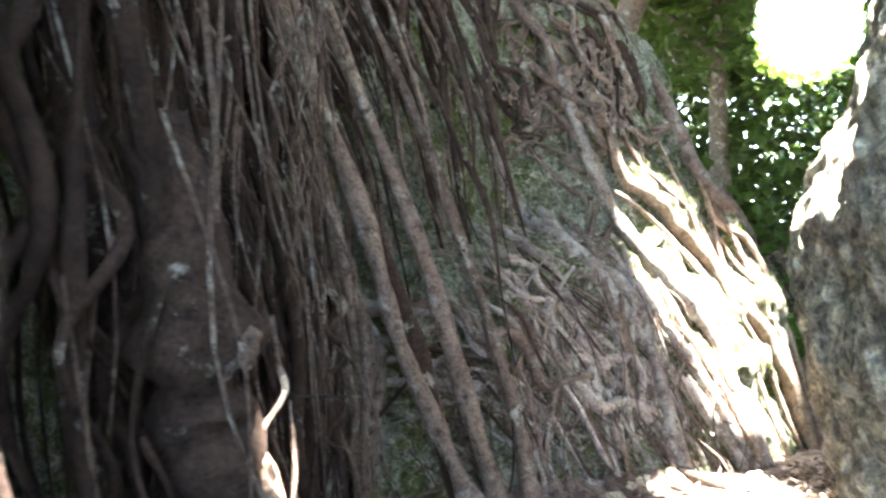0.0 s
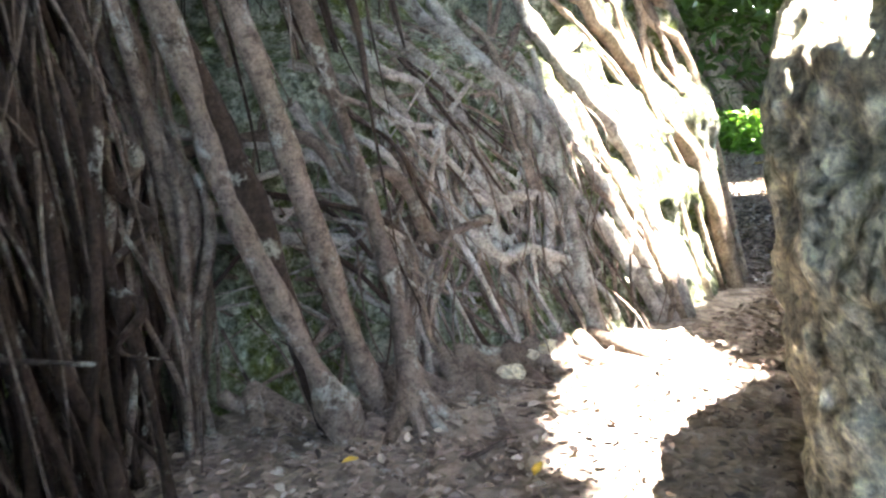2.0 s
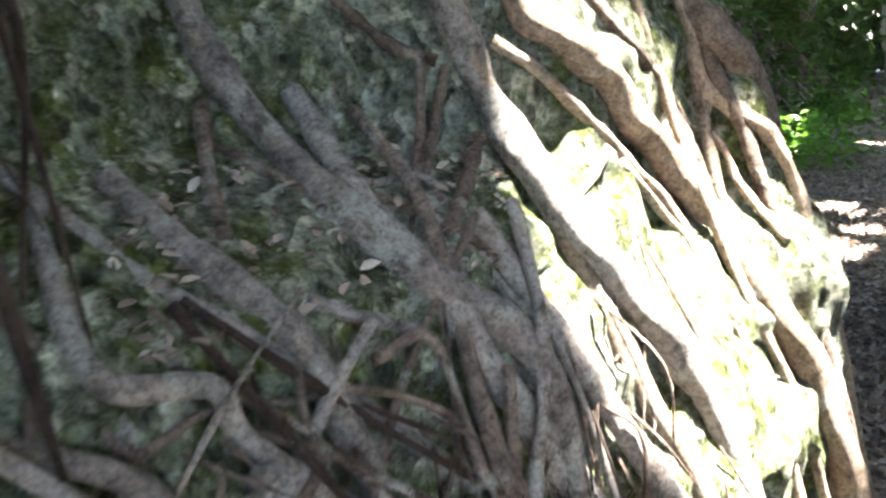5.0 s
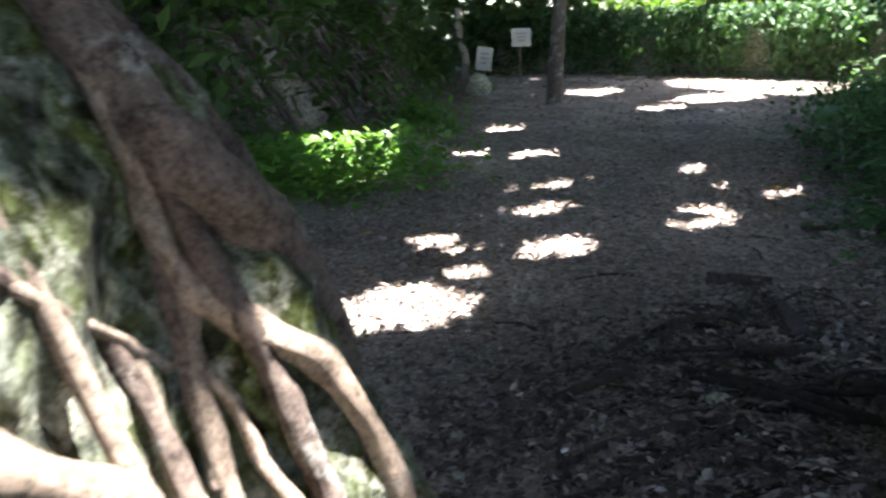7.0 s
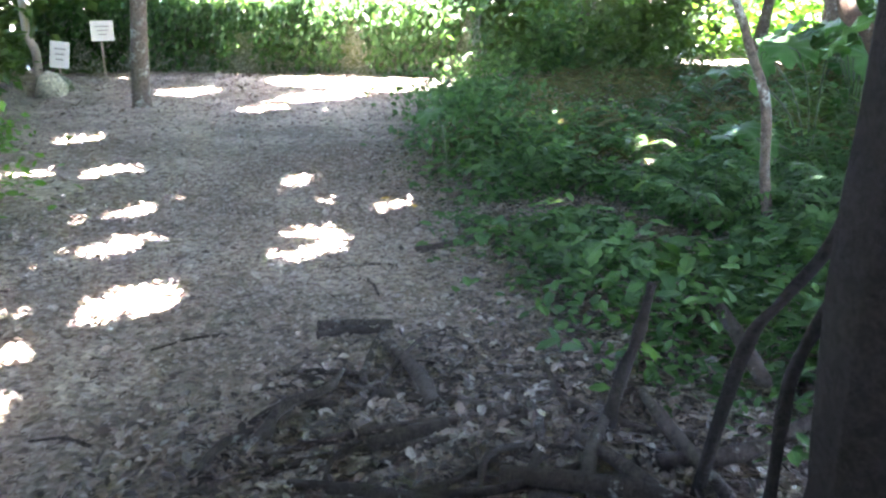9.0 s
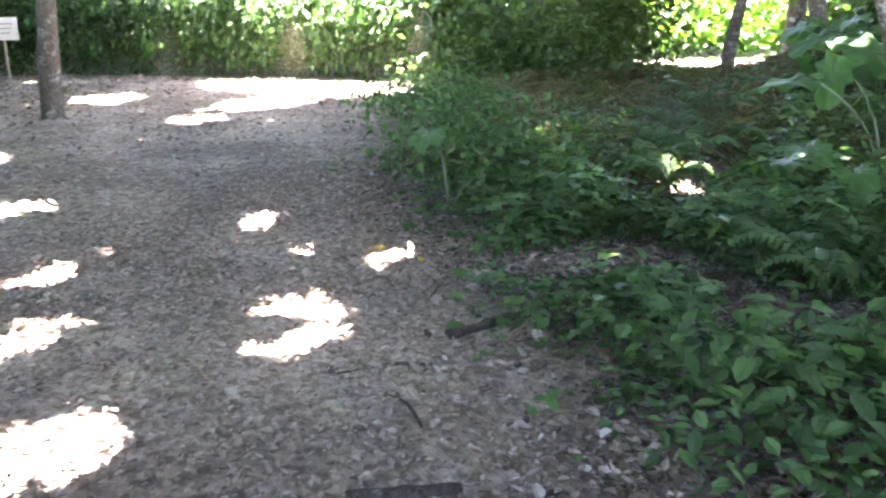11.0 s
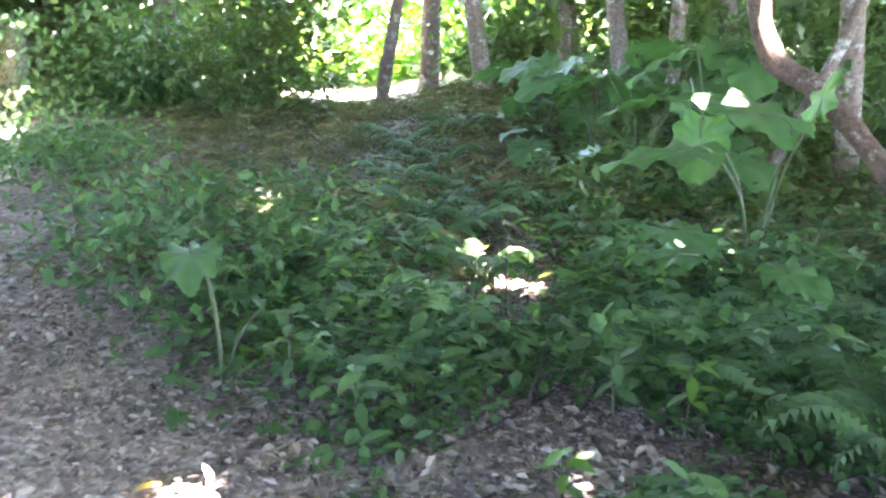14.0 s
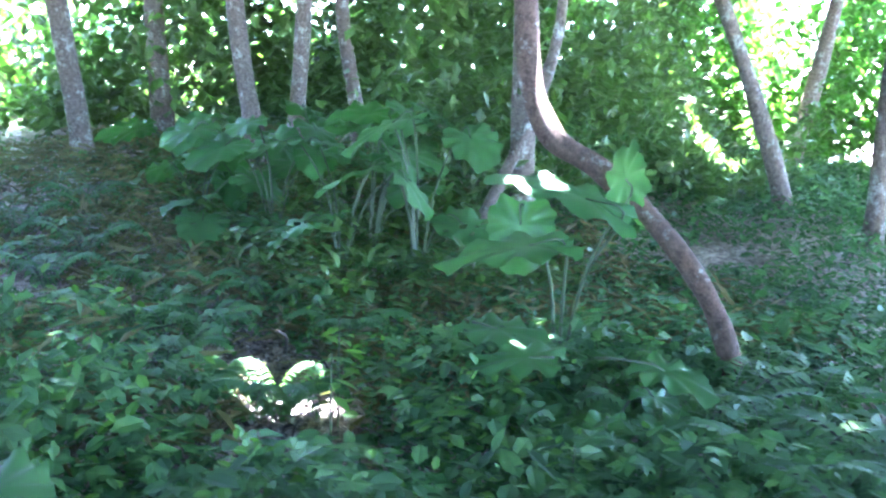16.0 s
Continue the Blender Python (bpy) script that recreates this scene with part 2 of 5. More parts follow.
def tube(pts, radii, n=24, sides=8, lump=0.12, seed=0, flat=1.0):
    """Verts and faces of a knobbly tapered tube along the points."""
    c = spline(pts, n)
    rad = np.interp(np.linspace(0, 1, n), np.linspace(0, 1, len(radii)), radii)
    r = np.random.default_rng(seed)
    k = r.normal(size=n)
    k = np.convolve(np.pad(k, 2, "edge"), [0.2, 0.3, 0.3, 0.2, 0.0], "valid")[:n]
    rad = rad * (1 + lump * k)
    tan = np.gradient(c, axis=0)
    tan /= np.linalg.norm(tan, axis=1)[:, None] + 1e-9
    up = np.array([0.31, -0.22, 0.92]) if abs(tan[0][2]) < 0.8 else np.array([0.9, 0.3, 0.1])
    vs = np.empty((n * sides, 3))
    ang = np.linspace(0, 2 * np.pi, sides, endpoint=False)
    for i in range(n):
        a = np.cross(tan[i], up)
        a /= np.linalg.norm(a) + 1e-9
        b = np.cross(tan[i], a)
        up = np.cross(a, tan[i])
        wob = 1 + lump * 0.6 * np.sin(ang * 2 + i * 0.7 + seed)
        vs[i * sides:(i + 1) * sides] = c[i] + rad[i] * wob[:, None] * (np.cos(ang)[:, None] * a + flat * np.sin(ang)[:, None] * b)
    fs = []
    for i in range(n - 1):
        for j in range(sides):
            k2 = (j + 1) % sides
            fs.append((i * sides + j, i * sides + k2, (i + 1) * sides + k2, (i + 1) * sides + j))
    fs.append(tuple(range(sides))[::-1])
    fs.append(tuple((n - 1) * sides + j for j in range(sides)))
    return vs, fs


def joined(items):
    vs, fs, base = [], [], 0
    for v, f in items:
        vs.append(np.asarray(v, float))
        fs += [tuple(i + base for i in q) for q in f]
        base += len(v)
    return np.vstack(vs), fs


def scatter(name, shape, at, yaw, tilt, roll, size, material, smooth=False):
    """One mesh of many small turned copies of a shape (verts, faces)."""
    v, f = np.asarray(shape[0], float), shape[1]
    n, k = len(at), len(v)
    cy, sy, ct, st, cr, sr = np.cos(yaw), np.sin(yaw), np.cos(tilt), np.sin(tilt), np.cos(roll), np.sin(roll)
    z, o = np.zeros(n), np.ones(n)
    rz = np.stack([np.stack([cy, -sy, z], 1), np.stack([sy, cy, z], 1), np.stack([z, z, o], 1)], 1)
    rx = np.stack([np.stack([o, z, z], 1), np.stack([z, ct, -st], 1), np.stack([z, st, ct], 1)], 1)
    ry = np.stack([np.stack([cr, z, sr], 1), np.stack([z, o, z], 1), np.stack([-sr, z, cr], 1)], 1)
    m = rz @ rx @ ry
    sz = np.asarray(size, float)
    sz = sz[:, None, None] if sz.ndim == 1 else sz[:, None, :]
    vs = (np.einsum("nij,nkj->nki", m, v[None] * sz) + np.asarray(at)[:, None, :]).reshape(-1, 3)
    fs = (np.array([list(q) for q in f])[None] + (np.arange(n) * k)[:, None, None]).reshape(-1, len(f[0])).tolist()
    return mesh_of(name, vs, fs, material, smooth)


# leaf shapes lie along +y from the stalk
OVAL = ([(0, 0, 0), (0.27, 0.32, 0.05), (0.24, 0.7, 0.03), (0, 1, -0.06), (-0.24, 0.7, 0.03), (-0.27, 0.32, 0.05), (0, 0.5, -0.02)],
        [(0, 1, 6), (1, 2, 6), (2, 3, 6), (3, 4, 6), (4, 5, 6), (5, 0, 6)])
CENTRED = ([(0, -0.5, 0), (0.3, 0, 0.06), (0, 0.5, -0.03), (-0.3, 0, 0.06)], [(0, 1, 2), (0, 2, 3)])
SIMPLE = ([(0, 0, 0), (0.3, 0.5, 0.06), (0, 1, -0.03), (-0.3, 0.5, 0.06)], [(0, 1, 2), (0, 2, 3)])
CURLED = ([(0, 0, 0.02), (0.26, 0.3, 0.12), (0.2, 0.72, 0.1), (0.05, 1, 0.04), (-0.22, 0.7, 0.12), (-0.27, 0.35, 0.1), (0, 0.5, 0.0)],
          [(0, 1, 6), (1, 2, 6), (2, 3, 6), (3, 4, 6), (4, 5, 6), (5, 0, 6)])


def terrain(x, y):
    x, y = np.asarray(x, float), np.asarray(y, float)
    h = GROUND + 0.02 * np.sin(1.7 * x + 0.6 * y) * np.sin(1.3 * y - 0.4 * x) + 0.03 * np.sin(0.5 * x + 1.1) * np.sin(0.43 * y)
    h = h - 0.45 * smoothstep(2.2, -0.4, y) * smoothstep(4.0, 1.2, x)
    h = h + 0.5 * smoothstep(12, 19, x) * smoothstep(8.6, 5.5, y) * smoothstep(-6, -1, y)
    h = h + 0.55 * smoothstep(4.2, 1.0, y) * smoothstep(9.0, 12.0, x) * smoothstep(30, 22, x)
    return h


# ---- ground: one sheet to the horizon ----
gx = np.concatenate([-np.geomspace(400, 4, 14), np.arange(-3, 14, 0.13), 14 + np.geomspace(0.2, 400, 34)])
gy = np.concatenate([-np.geomspace(400, 2.5, 16), np.arange(-2, 14, 0.13), 14 + np.geomspace(0.2, 400, 34)])
GX, GY = np.meshgrid(gx, gy, indexing="ij")
GZ = terrain(GX, GY)
near = (GX > -3) & (GX < 16) & (GY > -2) & (GY < 16)
GZ = GZ + near * np.array([[0.03 * noise.noise((a * 2.3, b * 2.3, 0)) + 0.015 * noise.noise((a * 7, b * 7, 3)) for b in gy] for a in gx])
ny_ = len(gy)
gf = [(i * ny_ + j, (i + 1) * ny_ + j, (i + 1) * ny_ + j + 1, i * ny_ + j + 1) for i in range(len(gx) - 1) for j in range(ny_ - 1)]
ground = new("ground", mesh_of("ground", np.stack([GX, GY, GZ], -1).reshape(-1, 3), gf, SOIL))
tagged(ground, "dark forest soil trodden into a broad path", "ground", kind="structure")

# ---- limestone outcrop under the fig roots ----
# foot x, y; the way the face recedes; recess at 1.7 m, ledge depth, further recess at 3.2 m
COLS = np.array([
    (-1.5, -2.6, -1, 0, 0.2, 0.0, 0.2), (-1.5, 0.4, -1, 0, 0.2, 0.0, 0.2), (-1.25, 1.9, -0.9, 0.4, 0.15, 0.0, 0.2),
    (-1.0, 3.3, -0.7, 0.7, 0.2, 0.1, 0.1), (0.1, 3.45, -0.2, 0.98, 0.25, 0.45, 0.0), (0.45, 3.58, -0.05, 1, 0.4, 0.5, 0.05),
    (0.85, 3.68, 0, 1, 0.55, 0.3, 0.1), (1.25, 3.92, -0.1, 0.99, 0.6, 0.12, 0.35), (1.62, 4.25, -0.25, 0.95, 0.48, 0.06, 0.6),
    (1.88, 4.6, -0.7, 0.7, 0.2, 0.05, 0.95), (1.95, 5.3, -1, 0.05, 0.2, 0.05, 1.0), (1.4, 6.8, -1, -0.2, 0.3, 0.0, 0.9), (-0.6, 9.5, -0.6, -0.8, 0.3, 0, 0.6),
    (-4.0, 9.6, 0.6, -0.8, 0.3, 0, 0.5), (-5.6, 4.5, 1, 0, 0.3, 0, 0.5), (-4.8, -2.4, 0.8, 0.6, 0.3, 0, 0.5), (-2.6, -3.6, 0.1, 1, 0.3, 0, 0.5), (-1.5, -2.6, -1, 0, 0.2, 0.0, 0.2)])


def face(s, z):
    """The outcrop's face before weathering: s counts columns along its foot."""
    c = spline_at(COLS, s)
    z = np.asarray(z, float)
    u = np.clip((z - GROUND) / 1.04, -0.5, 1)
    r = c[:, 4] * u + c[:, 5] * smoothstep(1.66, 1.95, z) + c[:, 6] * np.clip((z - 1.9) / 1.3, 0, 1) + 1.3 * np.clip(z - 3.0, 0, 9) ** 1.2
    d = c[:, 2:4] / np.linalg.norm(c[:, 2:4], axis=1)[:, None]
    return np.stack([c[:, 0] + d[:, 0] * r, c[:, 1] + d[:, 1] * r, z], 1), d


def spline_at(p, s):
    p = np.vstack([2 * p[0] - p[1], p, 2 * p[-1] - p[-2]])
    s = np.clip(np.asarray(s, float), 0, len(p) - 3 - 1e-6)
    i = s.astype(int)
    f = (s - i)[:, None]
    a, b, c, d = p[i], p[i + 1], p[i + 2], p[i + 3]
    return 0.5 * (2 * b + (c - a) * f + (2 * a - 5 * b + 4 * c - d) * f ** 2 + (3 * b - a - 3 * c + d) * f ** 3)


def weather(p, pit=0.045):
    """How far the rock is eaten away at a place: lumps and pits."""
    v = Vector(p)
    lumps = noise.noise(v * 1.6) * 0.13 + noise.noise(v * 4.2) * 0.055 + noise.noise(v * 11) * 0.026 + noise.noise(v * 24) * 0.013
    d = noise.voronoi(v * 9.0)[0][0]
    e = noise.voronoi(v * 17.0)[0][0] if pit > 0.05 else 1.0
    return lumps - pit * max(0.0, 0.45 - d) / 0.45 - 0.5 * pit * max(0.0, 0.4 - e) / 0.4


def rock_wall(name, dense, s0, s1, ns, z0, z1, nz, surface, material, pit=0.045):
    """A weathered closed rock; most of its detail lies between the two stations in dense."""
    a, e = dense
    k = int(ns * 0.78)
    rest = ns - k
    before = int(rest * (a - s0) / (a - s0 + s1 - e))
    sv = np.concatenate([np.linspace(s0, a, before, endpoint=False), np.linspace(a, e, k, endpoint=False), np.linspace(e, s1, rest - before)])
    S, Z = np.meshgrid(sv, np.linspace(z0, z1, nz), indexing="ij")
    p, d = surface(S.ravel(), Z.ravel())
    w = np.array([weather(q, pit) for q in p])
    p[:, :2] -= d * w[:, None]
    p[:, 2] += 0.3 * w
    f = [(i * nz + j, (i + 1) * nz + j, (i + 1) * nz + j + 1, i * nz + j + 1) for i in range(ns - 1) for j in range(nz - 1)]
    crest = p[nz - 1::nz]
    p = np.vstack([p, [[crest[:, 0].mean(), crest[:, 1].mean(), crest[:, 2].mean() + 0.15]]])
    f += [(i * nz + nz - 1, (i + 1) * nz + nz - 1, ns * nz) for i in range(ns - 1)]
    return mesh_of(name, p, f, material)


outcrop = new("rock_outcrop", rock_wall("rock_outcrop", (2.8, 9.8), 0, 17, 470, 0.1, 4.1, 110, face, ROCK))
tagged(outcrop, "weathered grey-green mossy limestone outcrop gripped by fig roots", "rock")

# ---- pale boulder across the narrow pass ----
BOULDER = np.array([(1.5, -3.2, 1, -0.2), (1.3, -1.0, 1, 0), (1.2, 0.8, 1, 0), (1.14, 1.7, 1, 0.0), (1.16, 2.3, 1, -0.15), (1.30, 2.74, 0.7, -0.7),
                    (1.65, 3.02, 0.3, -0.95), (2.5, 3.15, 0, -1), (3.4, 2.8, -0.7, -0.7), (3.7, 1.2, -1, 0), (3.6, -2.0, -1, 0.3), (2.6, -3.8, 0, 1), (1.5, -3.2, 1, -0.2)])


def boulder_face(s, z):
    c = spline_at(BOULDER, s)
    z = np.asarray(z, float)
    bulge = 0.2 * np.exp(-((z - 1.5) / 0.55) ** 2) * smoothstep(7.5, 5.5, s)
    r = -bulge + 0.16 * np.clip(z - 1.7, 0, 9) + 0.9 * np.clip(z - 2.45, 0, 9) ** 1.4
    d = c[:, 2:4] / np.linalg.norm(c[:, 2:4], axis=1)[:, None]
    return np.stack([c[:, 0] + d[:, 0] * r, c[:, 1] + d[:, 1] * r, z], 1), d


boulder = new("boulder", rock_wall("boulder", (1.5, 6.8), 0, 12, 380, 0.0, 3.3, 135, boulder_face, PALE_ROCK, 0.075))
tagged(boulder, "tall pale pitted limestone boulder beside the narrow pass", "rock")

# ---- strangler fig: roots over the outcrop and a hanging curtain ----
fig = thing("strangler_fig", (0.0, 4.2, GROUND), "old strangler fig, grey-brown roots flowing down a limestone outcrop", "tree")
root_no = 0


def add_root(pts, radii, material=BARK, n=28, sides=8, lump=0.13, label=""):
    global root_no
    root_no += 1
    part_at("root", mesh_of("root", *tube(pts, radii, n, sides, lump, root_no), material), fig, label)


def on_face(s, z, out):
    p, d = face([s], [z])
    w = weather(p[0])
    return np.array([p[0][0] - d[0][0] * (w + out), p[0][1] - d[0][1] * (w + out), z + 0.3 * w])


def face_root(s0, z0, s1, z1, r, bend=0.0, k=6, material=BARK, lift=1.1, wob=0.08):
    """A root that follows the rock from (s0, z0) down to (s1, z1)."""
    pts = []
    for i in range(k):
        u = i / (k - 1)
        s = s0 + (s1 - s0) * u + bend * math.sin(math.pi * u) + rng.normal() * wob * 0.5
        z = z0 + (z1 - z0) * u + rng.normal() * wob * 0.4
        pts.append(on_face(s, z, r * lift + rng.uniform(0, 0.03)))
    pts[-1] = on_face(s, z, -2.5 * r - 0.03)
    pts[-1][2] = min(pts[-1][2], z1 + 0.02)
    add_root(pts, [r * rng.uniform(0.8, 1.1), r, r * rng.uniform(0.55, 0.8)], material, n=int(18 + 8 * k * 0.5))


# slanting roots on the middle of the face, crossing one another
for i in range(14):
    s0 = rng.uniform(4.2, 6.9)
    face_root(s0, rng.uniform(1.1, 1.75), s0 - rng.uniform(0.3, 1.1), rng.uniform(0.7, 1.1), rng.uniform(0.006, 0.015), rng.normal() * 0.35, material=GREY_BARK if i % 2 else BARK, lift=2.4, wob=0.14)
for i in range(26):
    s0 = rng.uniform(3.3, 5.6)
    z0 = rng.uniform(1.25, 1.95)
    s1 = s0 + rng.uniform(0.5, 2.0)
    face_root(s0, z0, s1, rng.uniform(0.55, 0.9) if rng.random() < 0.5 else rng.uniform(0.9, 1.3), rng.choice([0.007, 0.011, 0.016, 0.024], p=[0.3, 0.35, 0.25, 0.1]), rng.normal() * 0.4, k=8, material=GREY_BARK if rng.random() < 0.6 else BARK, lift=rng.uniform(1.0, 2.6), wob=0.13)
for i in range(9):
    s0 = rng.uniform(3.6, 7.2)
    face_root(s0, rng.uniform(0.95, 1.4), s0 + rng.uniform(-0.35, 0.7), 0.6, rng.uniform(0.006, 0.014), rng.normal() * 0.3, material=GREY_BARK if rng.random() < 0.4 else BARK, lift=1.6, wob=0.13)
# thin stiff roots that stand off the face and cross
for i in range(46):
    s0, z0 = rng.uniform(3.3, 5.4), rng.uniform(1.0, 1.75)
    s1, z1 = s0 + rng.uniform(0.3, 1.2) * (1 if rng.random() < 0.75 else -0.7), z0 - rng.uniform(0.15, 0.6)
    r = rng.uniform(0.004, 0.011)
    a, c = on_face(s0, z0, rng.uniform(0.01, 0.05)), on_face(s1, max(z1, 0.62), rng.uniform(0.0, 0.05))
    m1, m2 = on_face(s0 + 0.35 * (s1 - s0), z0 + 0.3 * (z1 - z0), rng.uniform(0.03, 0.1)), on_face(s0 + 0.7 * (s1 - s0), z0 + 0.7 * (z1 - z0), rng.uniform(0.03, 0.09))
    add_root([a, m1, m2, c], [r, r * 1.1, r * 0.9, r * 0.7], (BARK, GREY_BARK, BROWN_BARK)[i % 3], 18, 6, 0.22)
# upper tangle under the crown
for i in range(56):
    s0 = rng.uniform(4.6, 6.2)
    face_root(s0, rng.uniform(2.4, 3.4), s0 + rng.uniform(0.2, 1.1), rng.uniform(2.15, 2.75), rng.choice([0.007, 0.011, 0.016, 0.024], p=[0.35, 0.35, 0.2, 0.1]), rng.normal() * 0.45, k=8, lift=rng.uniform(1.1, 2.6), wob=0.16, material=BARK if rng.random() < 0.6 else BROWN_BARK)

# large and middling roots laid over the shoulder, ledge and face: (s, z) along the rock
def laid_root(r, material, *stops, lump=0.17):
    pts = np.array([on_face(s, z, r * 0.55) for s, z in stops])
    mean = pts.copy()
    mean[1:-1] = 0.25 * pts[:-2] + 0.5 * pts[1:-1] + 0.25 * pts[2:]
    pts = 0.6 * mean + 0.4 * pts
    add_root(pts, [r * 0.9, r, r * 1.05, r * 0.95], material, 16 + 6 * len(pts), 11 if r > 0.02 else 8, lump)


laid_root(0.033, GREY_BARK, (4.2, 3.4), (4.5, 2.7), (4.78, 2.12), (4.92, 2.0), (5.12, 1.88), (5.34, 1.78), (5.58, 1.69), (5.95, 1.6), (6.17, 1.48), (6.3, 1.2), (6.35, 0.62))
laid_root(0.038, GREY_BARK, (5.2, 3.4), (5.5, 2.8), (5.81, 2.19), (6.02, 2.02), (6.15, 1.9), (6.4, 1.73), (6.64, 1.61), (6.91, 1.48), (7.25, 1.31), (7.4, 1.0), (7.5, 0.6))
laid_root(0.04, PALE_BARK, (5.6, 3.3), (6.0, 2.5), (6.29, 2.1), (6.54, 2.03), (6.9, 1.98), (7.14, 1.87), (7.62, 1.74), (7.9, 1.6), (8.0, 1.45), (8.36, 1.28), (8.64, 1.0), (8.7, 0.6))
laid_root(0.015, PALE_BARK, (6.15, 2.04), (6.37, 1.98), (6.68, 1.89), (7.13, 1.77), (7.54, 1.65), (7.7, 1.4))
laid_root(0.024, GREY_BARK, (4.4, 1.86), (4.64, 1.79), (4.89, 1.74), (5.15, 1.65), (5.4, 1.4), (5.5, 1.0))
laid_root(0.013, GREY_BARK, (5.18, 1.69), (5.36, 1.65), (5.58, 1.61))
laid_root(0.013, BARK, (5.1, 2.4), (5.28, 2.2), (5.52, 2.09), (5.67, 2.04), (5.84, 2.01))
laid_root(0.011, BARK, (5.77, 2.03), (5.75, 1.89), (5.66, 1.8), (5.61, 1.74))
laid_root(0.011, BARK, (5.88, 2.0), (5.81, 1.89), (5.71, 1.81))
laid_root(0.014, BARK, (6.04, 1.87), (5.87, 1.78), (5.76, 1.74))
laid_root(0.012, BARK, (4.85, 1.89), (5.12, 1.83), (5.39, 1.77))
laid_root(0.014, BARK, (4.83, 1.95), (4.85, 1.82), (4.91, 1.77))
laid_root(0.014, BARK, (5.5, 3.45), (6.0, 2.8), (6.3, 2.5), (6.58, 2.18), (6.97, 2.09), (7.4, 1.98), (7.8, 1.89), (7.92, 1.76), (7.8, 1.5))
laid_root(0.012, BARK, (7.1, 3.4), (7.6, 2.75), (8.0, 2.4), (8.1, 2.13), (8.28, 1.99), (8.28, 1.91), (8.17, 1.78), (8.12, 1.69))
laid_root(0.018, BARK, (7.4, 3.3), (7.9, 2.6), (8.25, 2.1), (8.55, 1.97), (8.61, 1.83), (8.61, 1.69), (8.7, 1.3), (8.8, 0.6))
laid_root(0.011, PALE_BARK, (6.88, 1.81), (6.7, 1.76), (6.44, 1.73))
laid_root(0.012, BARK, (5.45, 1.8), (5.67, 1.77), (5.81, 1.74), (5.98, 1.68))
laid_root(0.013, PALE_BARK, (7.0, 1.78), (7.4, 1.66), (7.6, 1.56), (7.69, 1.39), (7.81, 1.25), (8.0, 0.9), (8.1, 0.6))
laid_root(0.02, PALE_BARK, (7.2, 3.3), (7.7, 2.5), (8.16, 2.07), (8.27, 1.99), (8.4, 1.92), (8.62, 1.87), (8.85, 1.81), (8.95, 1.67), (9.0, 1.3), (9.1, 0.6))
laid_root(0.015, PALE_BARK, (8.48, 1.95), (8.33, 1.89), (8.22, 1.81), (8.12, 1.6))
laid_root(0.011, PALE_BARK, (8.33, 1.85), (8.4, 1.79), (8.44, 1.71), (8.44, 1.55))
laid_root(0.01, PALE_BARK, (7.2, 2.05), (7.4, 1.98), (7.55, 1.94), (7.92, 1.87), (8.08, 1.84), (8.27, 1.84))
laid_root(0.012, PALE_BARK, (7.92, 1.87), (7.88, 1.81), (7.9, 1.7))
laid_root(0.04, BARK, (6.9, 3.45), (7.4, 2.75), (8.0, 2.23), (8.21, 2.15), (8.4, 2.08), (8.75, 2.02), (9.2, 1.9), (9.6, 1.5), (9.7, 0.6), lump=0.14)
laid_root(0.022, BARK, (6.4, 3.5), (7.0, 2.95), (7.8, 2.45), (8.3, 2.25), (8.9, 2.1), (9.5, 1.95), (10.0, 1.6), (10.2, 0.6), lump=0.14)
laid_root(0.016, GREY_BARK, (4.0, 2.0), (4.18, 1.87), (4.46, 1.77), (4.92, 1.68), (5.29, 1.55), (5.63, 1.41), (5.94, 1.28), (6.27, 1.07), (6.5, 0.65))
laid_root(0.015, GREY_BARK, (4.2, 1.85), (4.3, 1.74), (4.53, 1.56), (4.63, 1.36), (4.76, 1.2), (4.9, 0.65))
laid_root(0.03, GREY_BARK, (5.21, 1.96), (5.45, 1.76), (5.7, 1.66), (5.92, 1.49), (6.34, 1.24), (6.74, 1.07), (7.11, 0.8), (7.2, 0.6))
laid_root(0.02, GREY_BARK, (3.9, 1.6), (4.05, 1.36), (4.27, 1.21), (4.49, 1.11), (4.62, 0.91), (4.65, 0.62))
laid_root(0.011, GREY_BARK, (4.72, 1.28), (4.9, 1.35), (5.06, 1.4))
laid_root(0.013, GREY_BARK, (5.1, 1.5), (5.21, 1.33), (5.37, 1.16), (5.54, 0.94), (5.6, 0.64))
laid_root(0.025, GREY_BARK, (5.9, 1.75), (6.08, 1.64), (6.42, 1.43), (6.82, 1.18), (7.22, 0.87), (7.3, 0.6))
laid_root(0.011, GREY_BARK, (6.58, 1.1), (6.31, 1.01), (5.87, 1.03))
laid_root(0.024, PALE_BARK, (5.1, 3.4), (5.5, 2.7), (5.9, 2.2), (6.06, 1.95), (6.35, 1.79), (6.45, 1.65), (6.78, 1.36), (7.12, 1.11), (7.35, 0.9), (7.4, 0.6))
laid_root(0.013, PALE_BARK, (6.6, 3.4), (7.0, 2.6), (7.4, 2.1), (7.58, 1.88), (7.79, 1.49), (8.09, 1.2), (8.4, 0.92), (8.5, 0.6))

